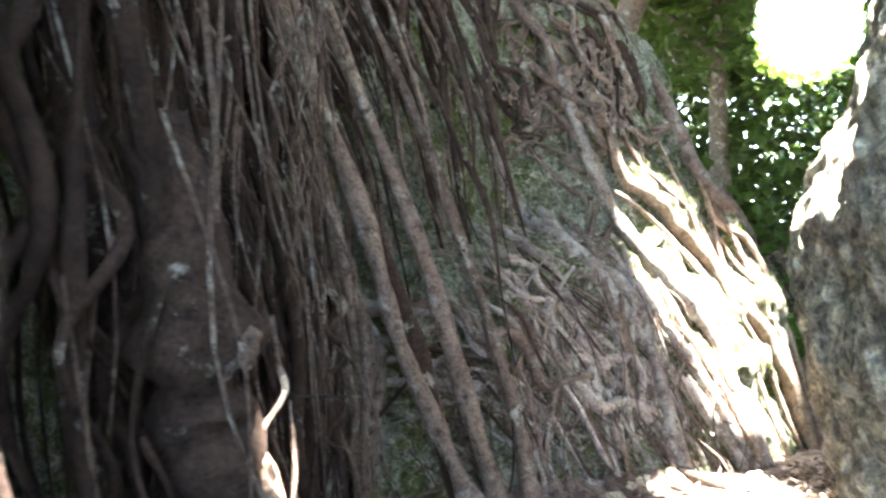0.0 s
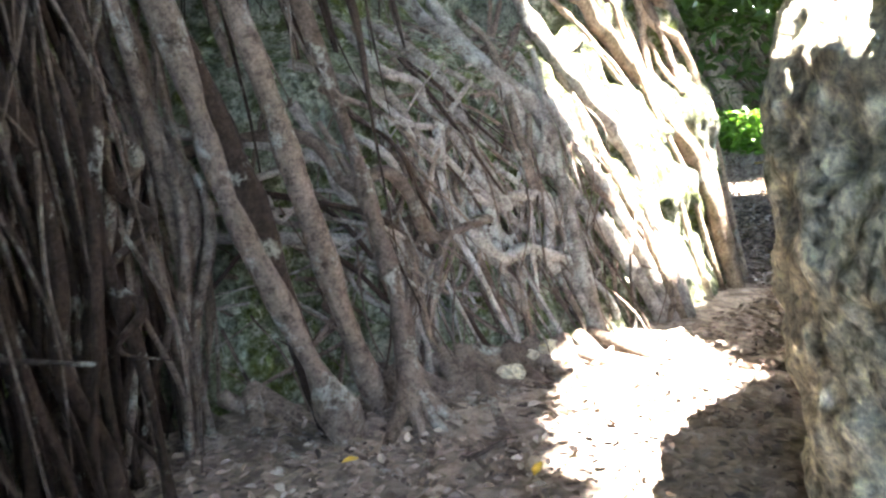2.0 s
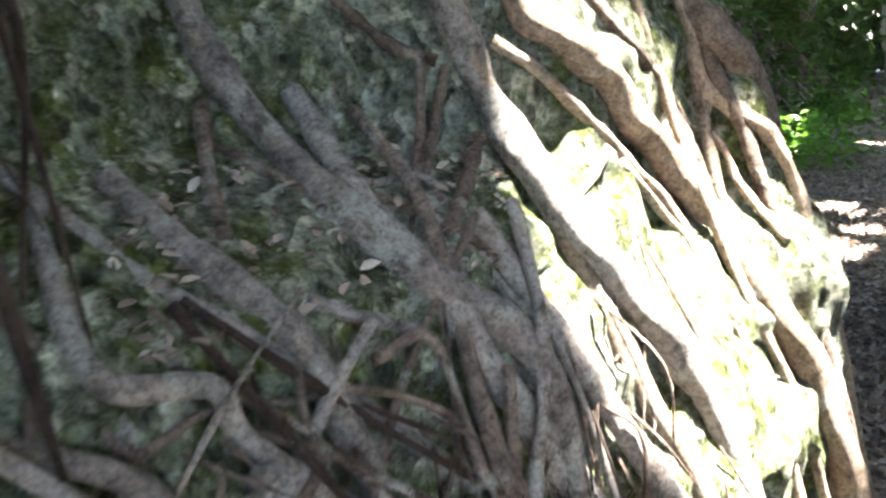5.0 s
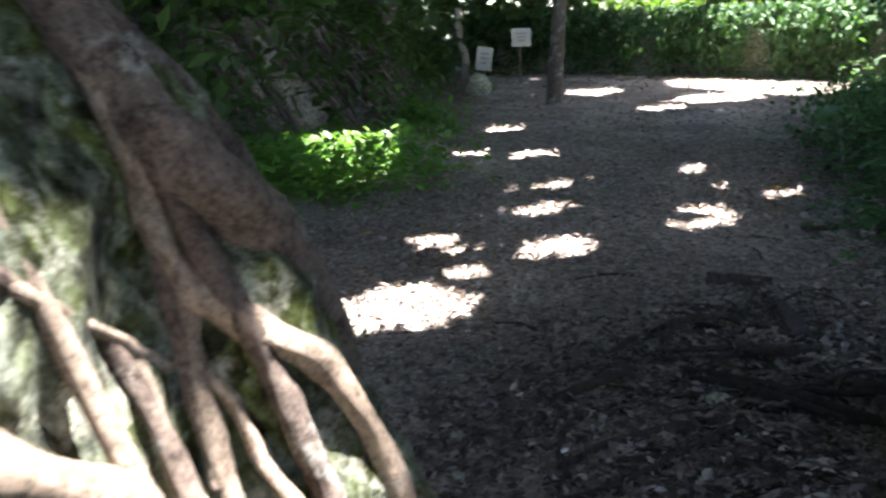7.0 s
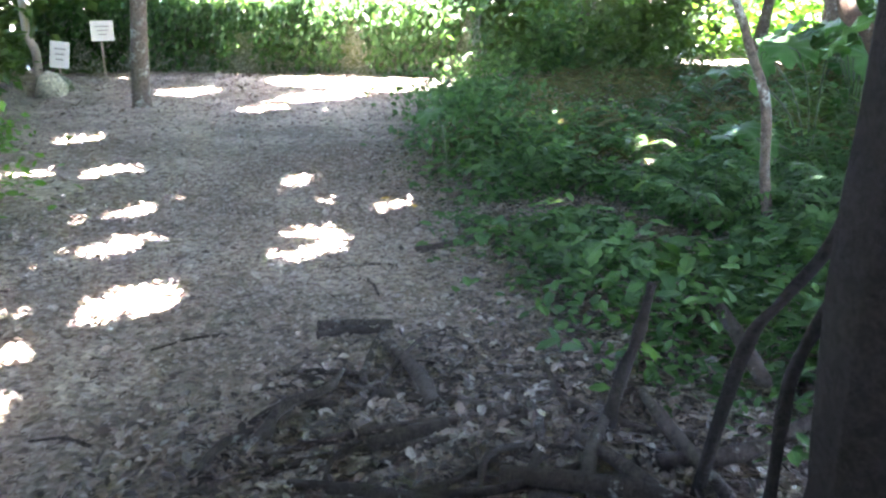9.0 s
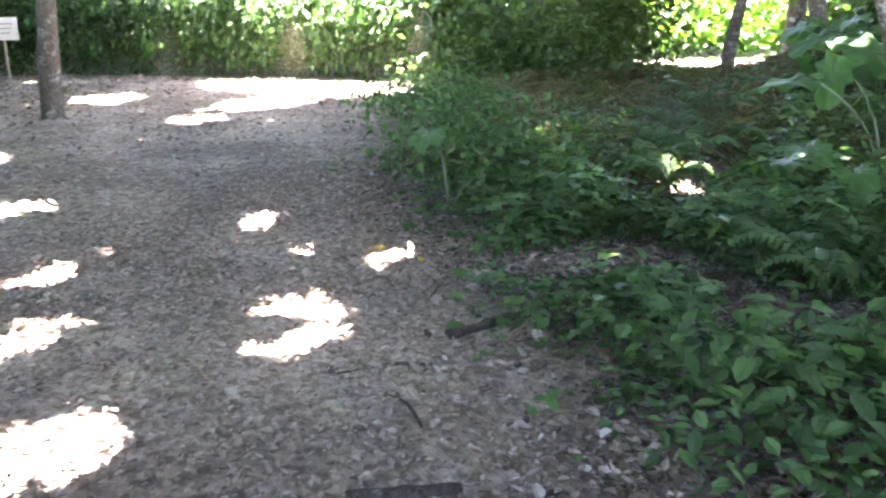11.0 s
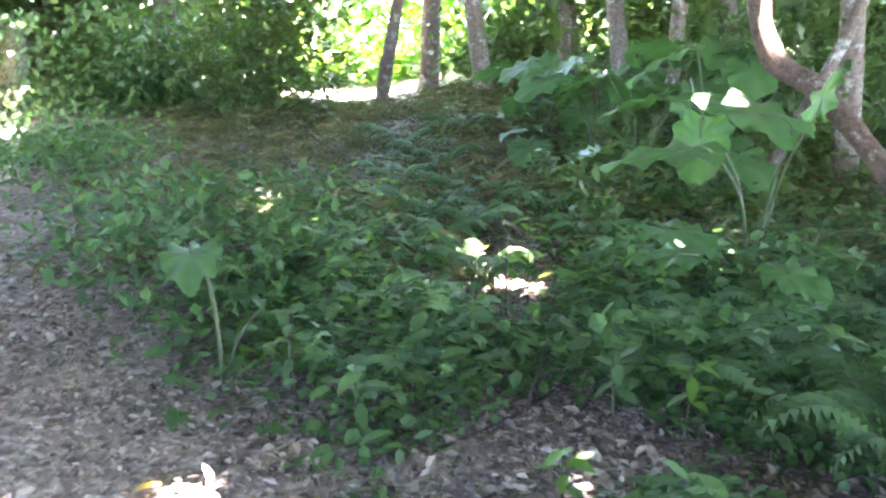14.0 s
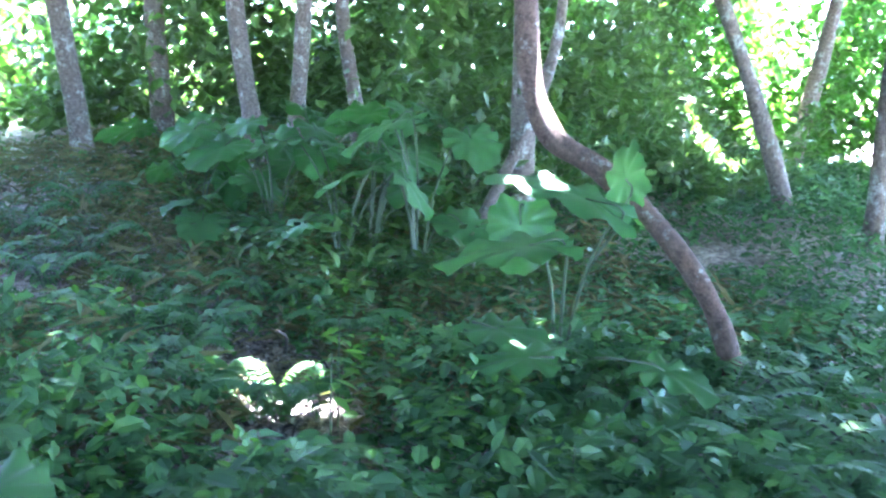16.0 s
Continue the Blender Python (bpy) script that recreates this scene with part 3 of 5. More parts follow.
# the hanging curtain beside the pass
for i in range(165):
    y0 = rng.uniform(0.7, 3.3)
    back = rng.uniform(0, 1) ** 1.3
    x0 = -0.44 + 0.16 * float(smoothstep(2.2, 3.3, y0)) - 0.45 * back
    drift = rng.uniform(-0.1, 0.75)
    r = rng.choice([0.006, 0.010, 0.015, 0.022, 0.034], p=[0.28, 0.3, 0.24, 0.13, 0.05])
    r = min(r, 0.02) if y0 > 1.9 else r
    top, low = (3.6, None) if rng.random() < 0.7 else (rng.uniform(1.6, 2.8), None)
    if rng.random() < 0.25:
        low = rng.uniform(0.8, 1.5)
    foot = float(terrain(x0, y0)) - 0.05 if low is None else low
    pts = []
    for k in range(9):
        u = k / 8
        z = top + (foot - top) * u
        pts.append((x0 - 0.12 * max(0.0, z - 1.2) + rng.normal() * 0.035, y0 + drift * (u - 0.55) * (top - foot) / 3 + rng.normal() * 0.055, z))
    # roots set back and along the shaded end get the shade-darkened brown
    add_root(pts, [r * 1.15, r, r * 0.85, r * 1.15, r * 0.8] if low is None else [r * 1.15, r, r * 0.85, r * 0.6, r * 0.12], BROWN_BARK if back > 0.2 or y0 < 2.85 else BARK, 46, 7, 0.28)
# the inner curtain over the hollow above the face
for i in range(52):
    x0 = rng.uniform(-0.42, 0.2)
    y0 = 3.25 + 0.25 * (x0 + 0.4) + rng.uniform(0, 0.55)
    r = rng.choice([0.006, 0.010, 0.015, 0.024], p=[0.3, 0.33, 0.25, 0.12])
    low = rng.uniform(1.5, 2.4) if rng.random() < 0.75 else rng.uniform(0.8, 1.3)
    pts = [(x0 - 0.3 + 0.42 * u + rng.normal() * 0.03, y0 + 0.12 - 0.2 * u + rng.normal() * 0.03, 3.7 + (low - 3.7) * u) for u in np.linspace(0, 1, 8)]
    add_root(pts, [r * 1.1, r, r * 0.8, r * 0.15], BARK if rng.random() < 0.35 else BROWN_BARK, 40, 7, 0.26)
# cross links between the hanging roots
for i in range(95):
    y0, z0 = rng.uniform(0.9, 3.1), rng.uniform(0.9, 2.9)
    x0 = -0.45 + 0.16 * float(smoothstep(2.2, 3.3, y0)) - rng.uniform(0, 0.25) - 0.12 * max(0.0, z0 - 1.2)
    L = rng.uniform(0.2, 0.55)
    e = (x0 + rng.normal() * 0.05, y0 + rng.choice([-1, 1]) * L * 0.6, z0 - L)
    r = rng.uniform(0.006, 0.016)
    add_root([(x0, y0, z0), ((x0 + e[0]) / 2 + 0.03, (y0 + e[1]) / 2 + rng.normal() * 0.04, (z0 + e[2]) / 2), e], [r, r * 0.9, r * 0.8], BROWN_BARK if y0 < 2.75 else BARK, 18, 7, 0.2)
CURTAIN = [
    ([(-0.75, 2.75, 3.3), (-0.5, 2.9, 2.5), (-0.28, 3.05, 1.85), (-0.17, 3.05, 1.4), (-0.02, 3.1, 1.0), (0.12, 3.2, 0.62)], [0.04, 0.036, 0.034, 0.034, 0.032, 0.05]),
    ([(-0.6, 2.95, 3.3), (-0.35, 3.1, 2.5), (-0.12, 3.2, 1.85), (0.0, 3.25, 1.4), (0.1, 3.3, 1.0), (0.2, 3.4, 0.62)], [0.03, 0.03, 0.03, 0.032, 0.032, 0.045]),
    ([(-0.5, 2.95, 3.2), (-0.4, 3.0, 2.3), (-0.22, 3.1, 1.7), (-0.09, 3.15, 1.25), (0.05, 3.22, 0.62)], [0.028, 0.032, 0.038, 0.043, 0.035]),
    ([(-0.35, 3.3, 2.9), (-0.1, 3.4, 2.3), (0.12, 3.5, 1.6), (0.22, 3.46, 1.2), (0.27, 3.42, 0.95), (0.28, 3.3, 0.62)], [0.02, 0.022, 0.025, 0.026, 0.032, 0.04]),
    ([(-0.62, 1.2, 3.2), (-0.52, 1.3, 2.3), (-0.46, 1.45, 1.6), (-0.44, 1.5, 1.0), (-0.42, 1.55, 0.4)], [0.034, 0.03, 0.026, 0.03, 0.04]),
]
for k, (pts, radii) in enumerate(CURTAIN):
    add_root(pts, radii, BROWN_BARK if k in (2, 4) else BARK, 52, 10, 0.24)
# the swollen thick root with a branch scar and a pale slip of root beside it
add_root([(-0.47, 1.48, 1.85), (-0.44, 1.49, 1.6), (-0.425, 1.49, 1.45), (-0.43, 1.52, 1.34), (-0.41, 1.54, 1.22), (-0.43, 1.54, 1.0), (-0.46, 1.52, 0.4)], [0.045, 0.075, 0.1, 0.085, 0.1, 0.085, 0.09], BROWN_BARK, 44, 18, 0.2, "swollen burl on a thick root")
for k in range(3):
    rr = 0.034 - 0.009 * k
    ring = [(-0.335 + 0.006 * k, 1.455 + 0.5 * rr * math.cos(q) , 1.457 + rr * math.sin(q)) for q in np.linspace(0.3, 6.3, 9)]
    add_root(ring, [0.011, 0.013, 0.009], BARK, 26, 7, 0.2, "round branch scar")
add_root([(-0.33, 1.66, 1.5), (-0.315, 1.62, 1.417), (-0.30, 1.6, 1.36), (-0.335, 1.56, 1.3), (-0.345, 1.5, 1.27)], [0.004, 0.007, 0.005, 0.007], BARK, 24, 8, 0.15)
add_root([(-0.3, 1.64, 1.34), (-0.29, 1.61, 1.28), (-0.285, 1.58, 1.2), (-0.3, 1.56, 1.1)], [0.003, 0.004, 0.005, 0.003], BARK, 24, 8, 0.15)
add_root([(-0.33, 1.5, 1.24), (-0.315, 1.5, 1.2), (-0.31, 1.54, 1.18), (-0.325, 1.57, 1.21), (-0.33, 1.54, 1.25), (-0.33, 1.5, 1.24)], [0.014, 0.017, 0.014], PALE_BARK, 24, 9, 0.2, "pale curled burl")
for a in (-0.5, 0.1, 0.6, 1.2, 1.9):
    add_root([(0.28, 3.34, 0.84), (0.28 + 0.06 * math.sin(a), 3.26 - 0.06 * math.cos(a), 0.74), (0.28 + 0.22 * math.sin(a), 3.2 - 0.2 * math.cos(a), 0.655)], [0.03, 0.024, 0.012], BARK, 14, 7)
# surface roots that run out over the soil
for i in range(40):
    s0 = rng.uniform(3.2, 6.2)
    p0 = on_face(s0, 0.72, 0.0)
    a = rng.uniform(-0.3, 1.0)
    L = rng.uniform(0.25, 1.1)
    rr = rng.uniform(0.016, 0.04)
    pts = [p0 + np.array([math.sin(a) * L * u + rng.normal() * 0.02, -math.cos(a) * L * u * 0.8 + rng.normal() * 0.02, 0]) for u in (0, 0.33, 0.66, 1)]
    pts = [(p[0], p[1], float(terrain(p[0], p[1])) + (0.06 if k == 0 else 0.008 - 0.008 * k)) for k, p in enumerate(pts)]
    add_root(pts, [rr, rr * 0.8, rr * 0.62, rr * 0.4], BARK, 22, 7)
# hair-fine rootlets
fine = []
for i in range(280):
    if rng.random() < 0.6:
        s0, z0 = rng.uniform(3.2, 7.2), rng.uniform(0.9, 1.65)
        p0 = on_face(s0, z0, 0.03)
        p2 = on_face(s0 + rng.uniform(-0.3, 0.6), z0 - rng.uniform(0.2, 0.6), 0.02)
    else:
        p0 = np.array([rng.uniform(-0.75, -0.3), rng.uniform(0.9, 3.2), rng.uniform(1.2, 3.0)])
        p2 = p0 + np.array([rng.uniform(-0.05, 0.12), rng.uniform(-0.1, 0.3), -rng.uniform(0.3, 1.0)])
    mid = (p0 + p2) / 2 + rng.normal(size=3) * 0.05
    r = rng.uniform(0.0025, 0.006)
    fine.append(tube([p0, mid, p2], [r, r, r * 0.6], 9, 4, 0.1, i))
rl = part_at("rootlet_tangle", mesh_of("rootlet_tangle", *joined(fine), BARK), fig, "hair-fine aerial rootlets")
tagged(rl, kind="stuff")
# the fused trunk on top of the rock
add_root([(-0.9, 3.6, 2.6), (-0.6, 4.3, 3.2), (-0.2, 4.9, 4.4), (0.0, 5.4, 7.0)], [0.4, 0.6, 0.6, 0.5], BROWN_BARK, 40, 22, 0.3)
add_root([(-1.2, 1.4, 2.6), (-1.1, 1.8, 3.6), (-0.9, 2.6, 5.0), (-0.6, 4.0, 6.4)], [0.35, 0.45, 0.4, 0.3], BROWN_BARK, 36, 20, 0.3)
add_root([(0.1, 4.6, 2.9), (-0.1, 4.7, 3.6), (-0.2, 4.9, 4.6)], [0.25, 0.4, 0.5], BROWN_BARK, 26, 18, 0.3)

# ---- trees: trunk, limbs and crowns; the gaps between the crowns let the sun down ----
# places where the sun reaches through: x, y, z, half-length along x and y
LIT = [(-0.47, 0.97, 1.28, 0.1, 0.13), (1.1, 3.45, 0.66, 0.3, 0.44), (0.95, 2.7, 0.66, 0.2, 0.14), (0.5, 2.5, 0.66, 0.16, 0.09), (1.2, 4.5, 0.66, 0.5, 0.42), (2.9, 0.3, 2.6, 1.4, 2.4), (-0.3, 1.55, 1.2, 0.1, 0.11), (1.17, 4.53, 1.81, 0.31, 0.2),
       (1.25, 2.9, 1.9, 0.36, 0.45), (1.15, 2.2, 2.6, 0.2, 0.3), (3.6, 7.75, 0.66, 0.38, 0.36), (4.26, 8.05, 0.66, 0.15, 0.12), (5.0, 8.1, 0.66, 0.28, 0.22),
       (4.5, 8.75, 0.66, 0.15, 0.2), (6.25, 7.85, 0.66, 0.33, 0.09), (6.69, 8.2, 0.66, 0.16, 0.08), (7.54, 8.16, 0.66, 0.16, 0.09), (5.7, 9.05, 0.66, 0.17, 0.14),
       (6.36, 9.6, 0.66, 0.13, 0.13), (7.4, 11.2, 0.66, 0.3, 0.2), (6.97, 11.8, 0.66, 0.2, 0.2), (8.67, 13.3, 0.66, 0.3, 0.2), (7.83, 9.35, 0.66, 0.14, 0.12),
       (13.8, 13.7, 0.66, 0.9, 0.6), (12.0, 13.4, 0.66, 0.4, 0.3), (13.2, 16.2, 0.66, 0.6, 0.5), (16.2, 14.5, 0.9, 1.3, 2.2), (17.5, 18.5, 0.9, 1.0, 2.5),
       (5.2, 11.4, 0.8, 0.5, 0.4), (10.15, 7.02, 0.66, 0.24, 0.15), (10.1, 6.72, 1.0, 0.16, 0.16), (9.62, 5.83, 1.88, 0.17, 0.14), (24.5, 9.2, 0.7, 1.8, 1.6), (10.1, 5.4, 2.15, 0.12, 0.1),
       (17.0, -5.0, 0.66, 1.2, 1.0), (13.5, 0.0, 0.66, 0.5, 0.4), (20.0, -9.0, 1.5, 4.0, 3.0), (27, 2, 3, 3, 3), (9.4, 4.5, 1.0, 0.1, 0.1), (11.5, 8.6, 0.66, 0.25, 0.15)]
LIT = np.array(LIT)
slope = np.array([SUN.x / SUN.z, SUN.y / SUN.z])


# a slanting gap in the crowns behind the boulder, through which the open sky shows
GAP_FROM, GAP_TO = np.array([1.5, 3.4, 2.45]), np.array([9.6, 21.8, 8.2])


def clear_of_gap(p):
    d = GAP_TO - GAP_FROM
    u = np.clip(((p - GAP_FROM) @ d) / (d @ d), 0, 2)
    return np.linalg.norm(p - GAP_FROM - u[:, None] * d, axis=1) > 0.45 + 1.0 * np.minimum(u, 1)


def shaded(p, margin=0.1):
    """True where a leaf at p keeps none of the sunlit places dark."""
    g = p[:, :2] - slope * (p[:, 2:3] - GROUND)
    keep = np.ones(len(p), bool)
    for x, y, z, a, b in LIT:
        c = np.array([x, y]) - slope * (z - GROUND)
        keep &= (((g - c) / (a + margin, b + margin)) ** 2).sum(1) > 1
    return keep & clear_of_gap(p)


def crown_leaves(centre, spread, count, size):
    u = rng.normal(size=(count, 3))
    u /= np.linalg.norm(u, axis=1)[:, None]
    p = np.array(centre) + u * np.array(spread) * (rng.uniform(0.05, 1, count) ** 0.45)[:, None]
    p += rng.normal(size=p.shape) * 0.15
    return p


def forest_tree(x, y, r, h, lean, spread, count, label, group="", limbs=3, leaf=0.3, low=3.6, bark=TRUNK_BARK, sway=0.2):
    z = float(terrain(x, y))
    ob = thing("tree", (x, y, z), label, "tree", group)
    top = np.array([x + lean[0], y + lean[1], h])
    mid = np.array([x + lean[0] * 0.35 + rng.normal() * sway, y + lean[1] * 0.35 + rng.normal() * sway, z + (h - z) * 0.45])
    trunk = part_at("trunk", mesh_of("trunk", *tube([(x, y, z - 0.1), (x + lean[0] * 0.03, y + lean[1] * 0.03, z + 0.4), mid, top], [r * 1.45, r * 1.05, r * 0.85, r * 0.4], 34, 12, 0.07, int(abs(x * 31 + y * 7))), bark), ob)
    tips = [top]
    for k in range(limbs):
        a = rng.uniform(0, 6.28)
        s = mid + (top - mid) * rng.uniform(0.1, 0.8)
        e = s + np.array([math.cos(a) * spread[0] * 0.6, math.sin(a) * spread[1] * 0.6, rng.uniform(0.6, 1.8)])
        part("limb", mesh_of("limb", *tube([s, (s + e) / 2 + rng.normal(size=3) * 0.15, e], [r * 0.45, r * 0.3, r * 0.12], 14, 7, 0.1, k), bark), trunk)
        tips.append(e)
    p = crown_leaves((x + lean[0], y + lean[1], h + 0.4), spread, count, leaf)
    p = p[p[:, 2] > low]
    p = p[shaded(p, 0.05)]
    n = len(p)
    me = scatter("crown", CENTRED, p, rng.uniform(0, 6.28, n), rng.normal(0, 0.5, n), rng.normal(0, 0.5, n), rng.uniform(0.6, 1.25, n) * leaf, CANOPY)
    part_at("crown", me, ob, "dark green leafy crown")
    return ob


TREES = [
    (11.2, 15.05, 0.125, 8.0, (0.1, 0.2), (3.2, 3.2, 1.6), 5200, "straight grey trunk at the edge of the path"),
    (5.0, 14.6, 0.2, 7.0, (-0.2, -0.6), (3.4, 3.4, 2.6), 6500, "dark leafy tree on the root bank"),
    (0.4, 9.7, 0.2, 7.5, (3.0, -0.8), (3.2, 3.0, 1.5), 6000, "dark leafy tree behind the outcrop"),
    (-1.5, 0.5, 0.3, 7.0, (0.6, 0.6), (3.2, 3.4, 1.5), 6500, "spreading dark tree above the rocks"),
    (2.8, 1.2, 0.22, 7.2, (0.2, 0.2), (3.0, 3.0, 1.4), 6000, "leafy tree rooted behind the boulder"),
    (7.6, 3.0, 0.14, 7.4, (0.0, 0.8), (3.2, 3.2, 1.6), 6500, "slim tree in the undergrowth"),
    (18.5, 6.4, 0.14, 7.6, (-0.6, 0.6), (3.4, 3.2, 1.8), 6500, "slim tree among the ferns"),
    (12.6, 3.6, 0.11, 7.0, (0.2, 0.3), (3.2, 3.2, 2.0), 6000, "slim grey tree in the undergrowth"),
    (17.7, 3.75, 0.12, 7.2, (0.1, 0.2), (3.0, 3.0, 2.2), 5000, "slim grey tree in the undergrowth"),
    (17.45, 2.9, 0.11, 7.0, (0.3, -0.2), (3.0, 3.0, 2.4), 5000, "slim grey tree in the undergrowth"),
    (12.0, 0.75, 0.09, 6.2, (1.3, 2.0), (2.6, 2.6, 1.6), 3500, "thin forked tree in the undergrowth"),
    (11.0, 0.7, 0.09, 7.0, (0.1, 0.0), (2.6, 2.6, 1.6), 3000, "upright grey trunk in the undergrowth"),
    (12.05, 4.5, 0.05, 6.0, (0.2, -0.1), (2.0, 2.0, 1.4), 1500, "thin pale stem among the elephant ears"),
    (16.6, 4.7, 0.12, 7.0, (0.3, 0.1), (2.8, 2.8, 1.8), 3500, "slim grey tree in the undergrowth"),
    (16.6, -5.6, 0.16, 6.5, (-1.6, 1.2), (2.6, 2.6, 1.8), 2500, "leaning forked tree at the bright clearing"),
    (15.8, -7.1, 0.15, 6.8, (0.1, 0.0), (2.4, 2.4, 1.6), 2000, "upright trunk at the bright clearing"),
    (19.7, 7.95, 0.11, 8.0, (0.1, 0.2), (2.6, 2.6, 1.8), 2500, "trunk before the bright clearing"),
    (23.1, 7.15, 0.2, 8.0, (-0.1, 0.0), (2.6, 2.6, 2.0), 2500, "trunk before the bright clearing"),
    (21.5, 4.6, 0.18, 7.5, (0.2, 0.1), (3.0, 3.0, 2.6), 3500, "trunk in the far thicket"),
    (20.5, 11.6, 0.2, 7.0, (-0.5, 0.0), (3.0, 2.6, 2.8), 5000, "dark tree above the hedge"),
    (17.8, 16.5, 0.2, 7.0, (0.0, 0.0), (3.0, 3.4, 2.6), 3800, "tree behind the vine-grown wall"),
    (15.5, 23.0, 0.2, 7.0, (0.0, 0.0), (3.4, 3.0, 2.8), 4000, "tree behind the vine-grown wall"),
    (10.0, 19.0, 0.22, 7.0, (0.3, -0.5), (3.4, 3.2, 3.0), 5500, "dark tree on the root bank"),
]
for x, y, r, h, lean, spread, count, label in TREES:
    forest_tree(x, y, r, h, lean, spread, count, label, "forest trees")
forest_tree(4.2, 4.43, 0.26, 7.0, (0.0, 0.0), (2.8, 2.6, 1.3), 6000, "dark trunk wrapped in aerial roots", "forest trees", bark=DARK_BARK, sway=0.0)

# a closed roof of leaves over the rest of the wood
n = 95000
p = np.stack([rng.uniform(-7, 27, n), rng.uniform(-11, 25, n), rng.uniform(7.2, 9.4, n)], 1)
p = p[shaded(p, 0.13)]
n = len(p)
roof = new("canopy_leaves", scatter("canopy_leaves", CENTRED, p, rng.uniform(0, 6.28, n), rng.normal(0, 0.4, n), rng.normal(0, 0.4, n), rng.uniform(0.4, 0.75, n), CANOPY))
tagged(roof, "dense dark green forest canopy with small gaps", "foliage", kind="stuff")

# ---- thicket that closes the view all round ----
def thicket(name, pts, width, height, count, leaf, material, label, z0=0.0, sunny=False):
    c = spline(pts, 60)
    i = rng.integers(0, 60, count)
    base = c[i] + np.clip(rng.normal(size=(count, 2)), -1.9, 1.9) * width
    hz = height * (0.55 + 0.45 * np.sin(base[:, 0] * 1.3 + base[:, 1] * 0.9)) * rng.uniform(0, 1, count) ** 0.8
    p = np.column_stack([base, terrain(base[:, 0], base[:, 1]) + z0 + hz])
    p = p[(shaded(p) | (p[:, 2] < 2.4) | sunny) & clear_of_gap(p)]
    k = len(p)
    me = scatter(name, SIMPLE, p, rng.uniform(0, 6.28, k), rng.normal(0.3, 0.6, k), rng.normal(0, 0.5, k), rng.uniform(0.6, 1.3, k) * leaf, material)
    return tagged(new(name, me), label, "foliage", kind="stuff")


thicket("far_thicket", [(-4, 13), (2, 17), (6, 20), (12, 25), (19, 24), (23, 17), (27, 11)], 1.4, 7.5, 30000, 0.36, CANOPY, "dark far forest thicket behind the path")
# sunlight on the far thickets is also put into this brighter leaf colour
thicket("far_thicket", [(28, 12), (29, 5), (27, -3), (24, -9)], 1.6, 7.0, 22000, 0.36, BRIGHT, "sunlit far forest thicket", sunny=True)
thicket("far_thicket", [(24, 5.5), (21.5, 2), (20.5, -2), (19, -6)], 1.0, 6.5, 28000, 0.25, CANOPY, "dark forest thicket with thin stems")
thicket("far_thicket", [(14, -11), (8, -12), (0, -9), (-6, -4), (-7, 4), (-6, 11)], 1.3, 7.5, 9000, 0.4, CANOPY, "dark forest thicket around the rocks")
thicket("far_thicket", [(13, 24.5), (18.6, 20.5), (20.2, 15.8), (21.5, 12.8)], 0.9, 6.5, 20000, 0.34, CANOPY, "dark forest behind the vine-grown wall")
thicket("far_thicket", [(3.0, 13.6), (6.5, 16.2), (10, 19.6), (12.6, 23)], 0.8, 5.5, 18000, 0.26, CANOPY, "dark thicket on the root bank")
# brighter leaf colour again stands for sun around the clearing
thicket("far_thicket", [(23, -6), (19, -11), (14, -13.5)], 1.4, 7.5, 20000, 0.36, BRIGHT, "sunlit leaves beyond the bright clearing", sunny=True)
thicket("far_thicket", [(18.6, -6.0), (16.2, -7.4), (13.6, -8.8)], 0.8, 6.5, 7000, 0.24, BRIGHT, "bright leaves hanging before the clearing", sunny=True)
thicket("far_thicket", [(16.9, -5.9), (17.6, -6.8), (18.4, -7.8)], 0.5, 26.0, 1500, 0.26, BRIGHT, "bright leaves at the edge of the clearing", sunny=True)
thicket("bush", [(18.2, 12.6), (19.0, 11.4), (20.0, 10.6)], 0.55, 2.4, 4500, 0.16, COVER, "leafy green bush at the end of the wall")
thicket("bush", [(13.2, 4.4), (13.6, 3.2), (14.0, 2.2)], 0.5, 3.4, 5000, 0.15, CANOPY, "dark leafy bush behind the elephant ears")
thicket("bush", [(13.0, 1.0), (14.2, -0.4), (15.0, -1.6)], 0.6, 3.2, 5000, 0.14, CANOPY, "dark shrub hung with small leaves")

# ---- vine-grown wall at the far side of the clearing ----
wall = thing("garden_wall", (17.2, 16.0, GROUND), "low dark stone wall overgrown with hanging vines", "wall", kind="structure")
wp = spline([(15.2, 22.5), (16.6, 19.6), (17.4, 16.4), (18.0, 13.2)], 40)
vs, fs = [], []
for i, (x, y) in enumerate(wp):
    for dx in (0, 0.4):
        for z in (0.5, 1.3, 2.0):
            vs.append((x + dx, y + 0.04 * math.sin(i * 1.7 + z), z + 0.06 * math.sin(i * 0.9)))
for i in range(39):
    a, b = i * 6, i * 6 + 6
    for q in ((0, 1), (1, 2), (2, 5), (5, 4), (4, 3)):
        fs.append((a + q[0], a + q[1], b + q[1], b + q[0]))
fs += [(0, 3, 4, 1), (1, 4, 5, 2), (234, 235, 238, 237), (235, 236, 239, 238)]
part_at("stonework", mesh_of("stonework", vs, fs, ROCK, False), wall)
n = 8000
i = rng.integers(0, 40, n)
q = wp[i] + rng.normal(size=(n, 2)) * (0.1, 0.3)
hang = rng.uniform(0, 1, n)
p = np.column_stack([q[:, 0] - 0.12 - 0.35 * np.sin(hang * 3.1) * rng.uniform(0, 1, n), q[:, 1], 0.7 + 1.55 * hang ** 0.6])
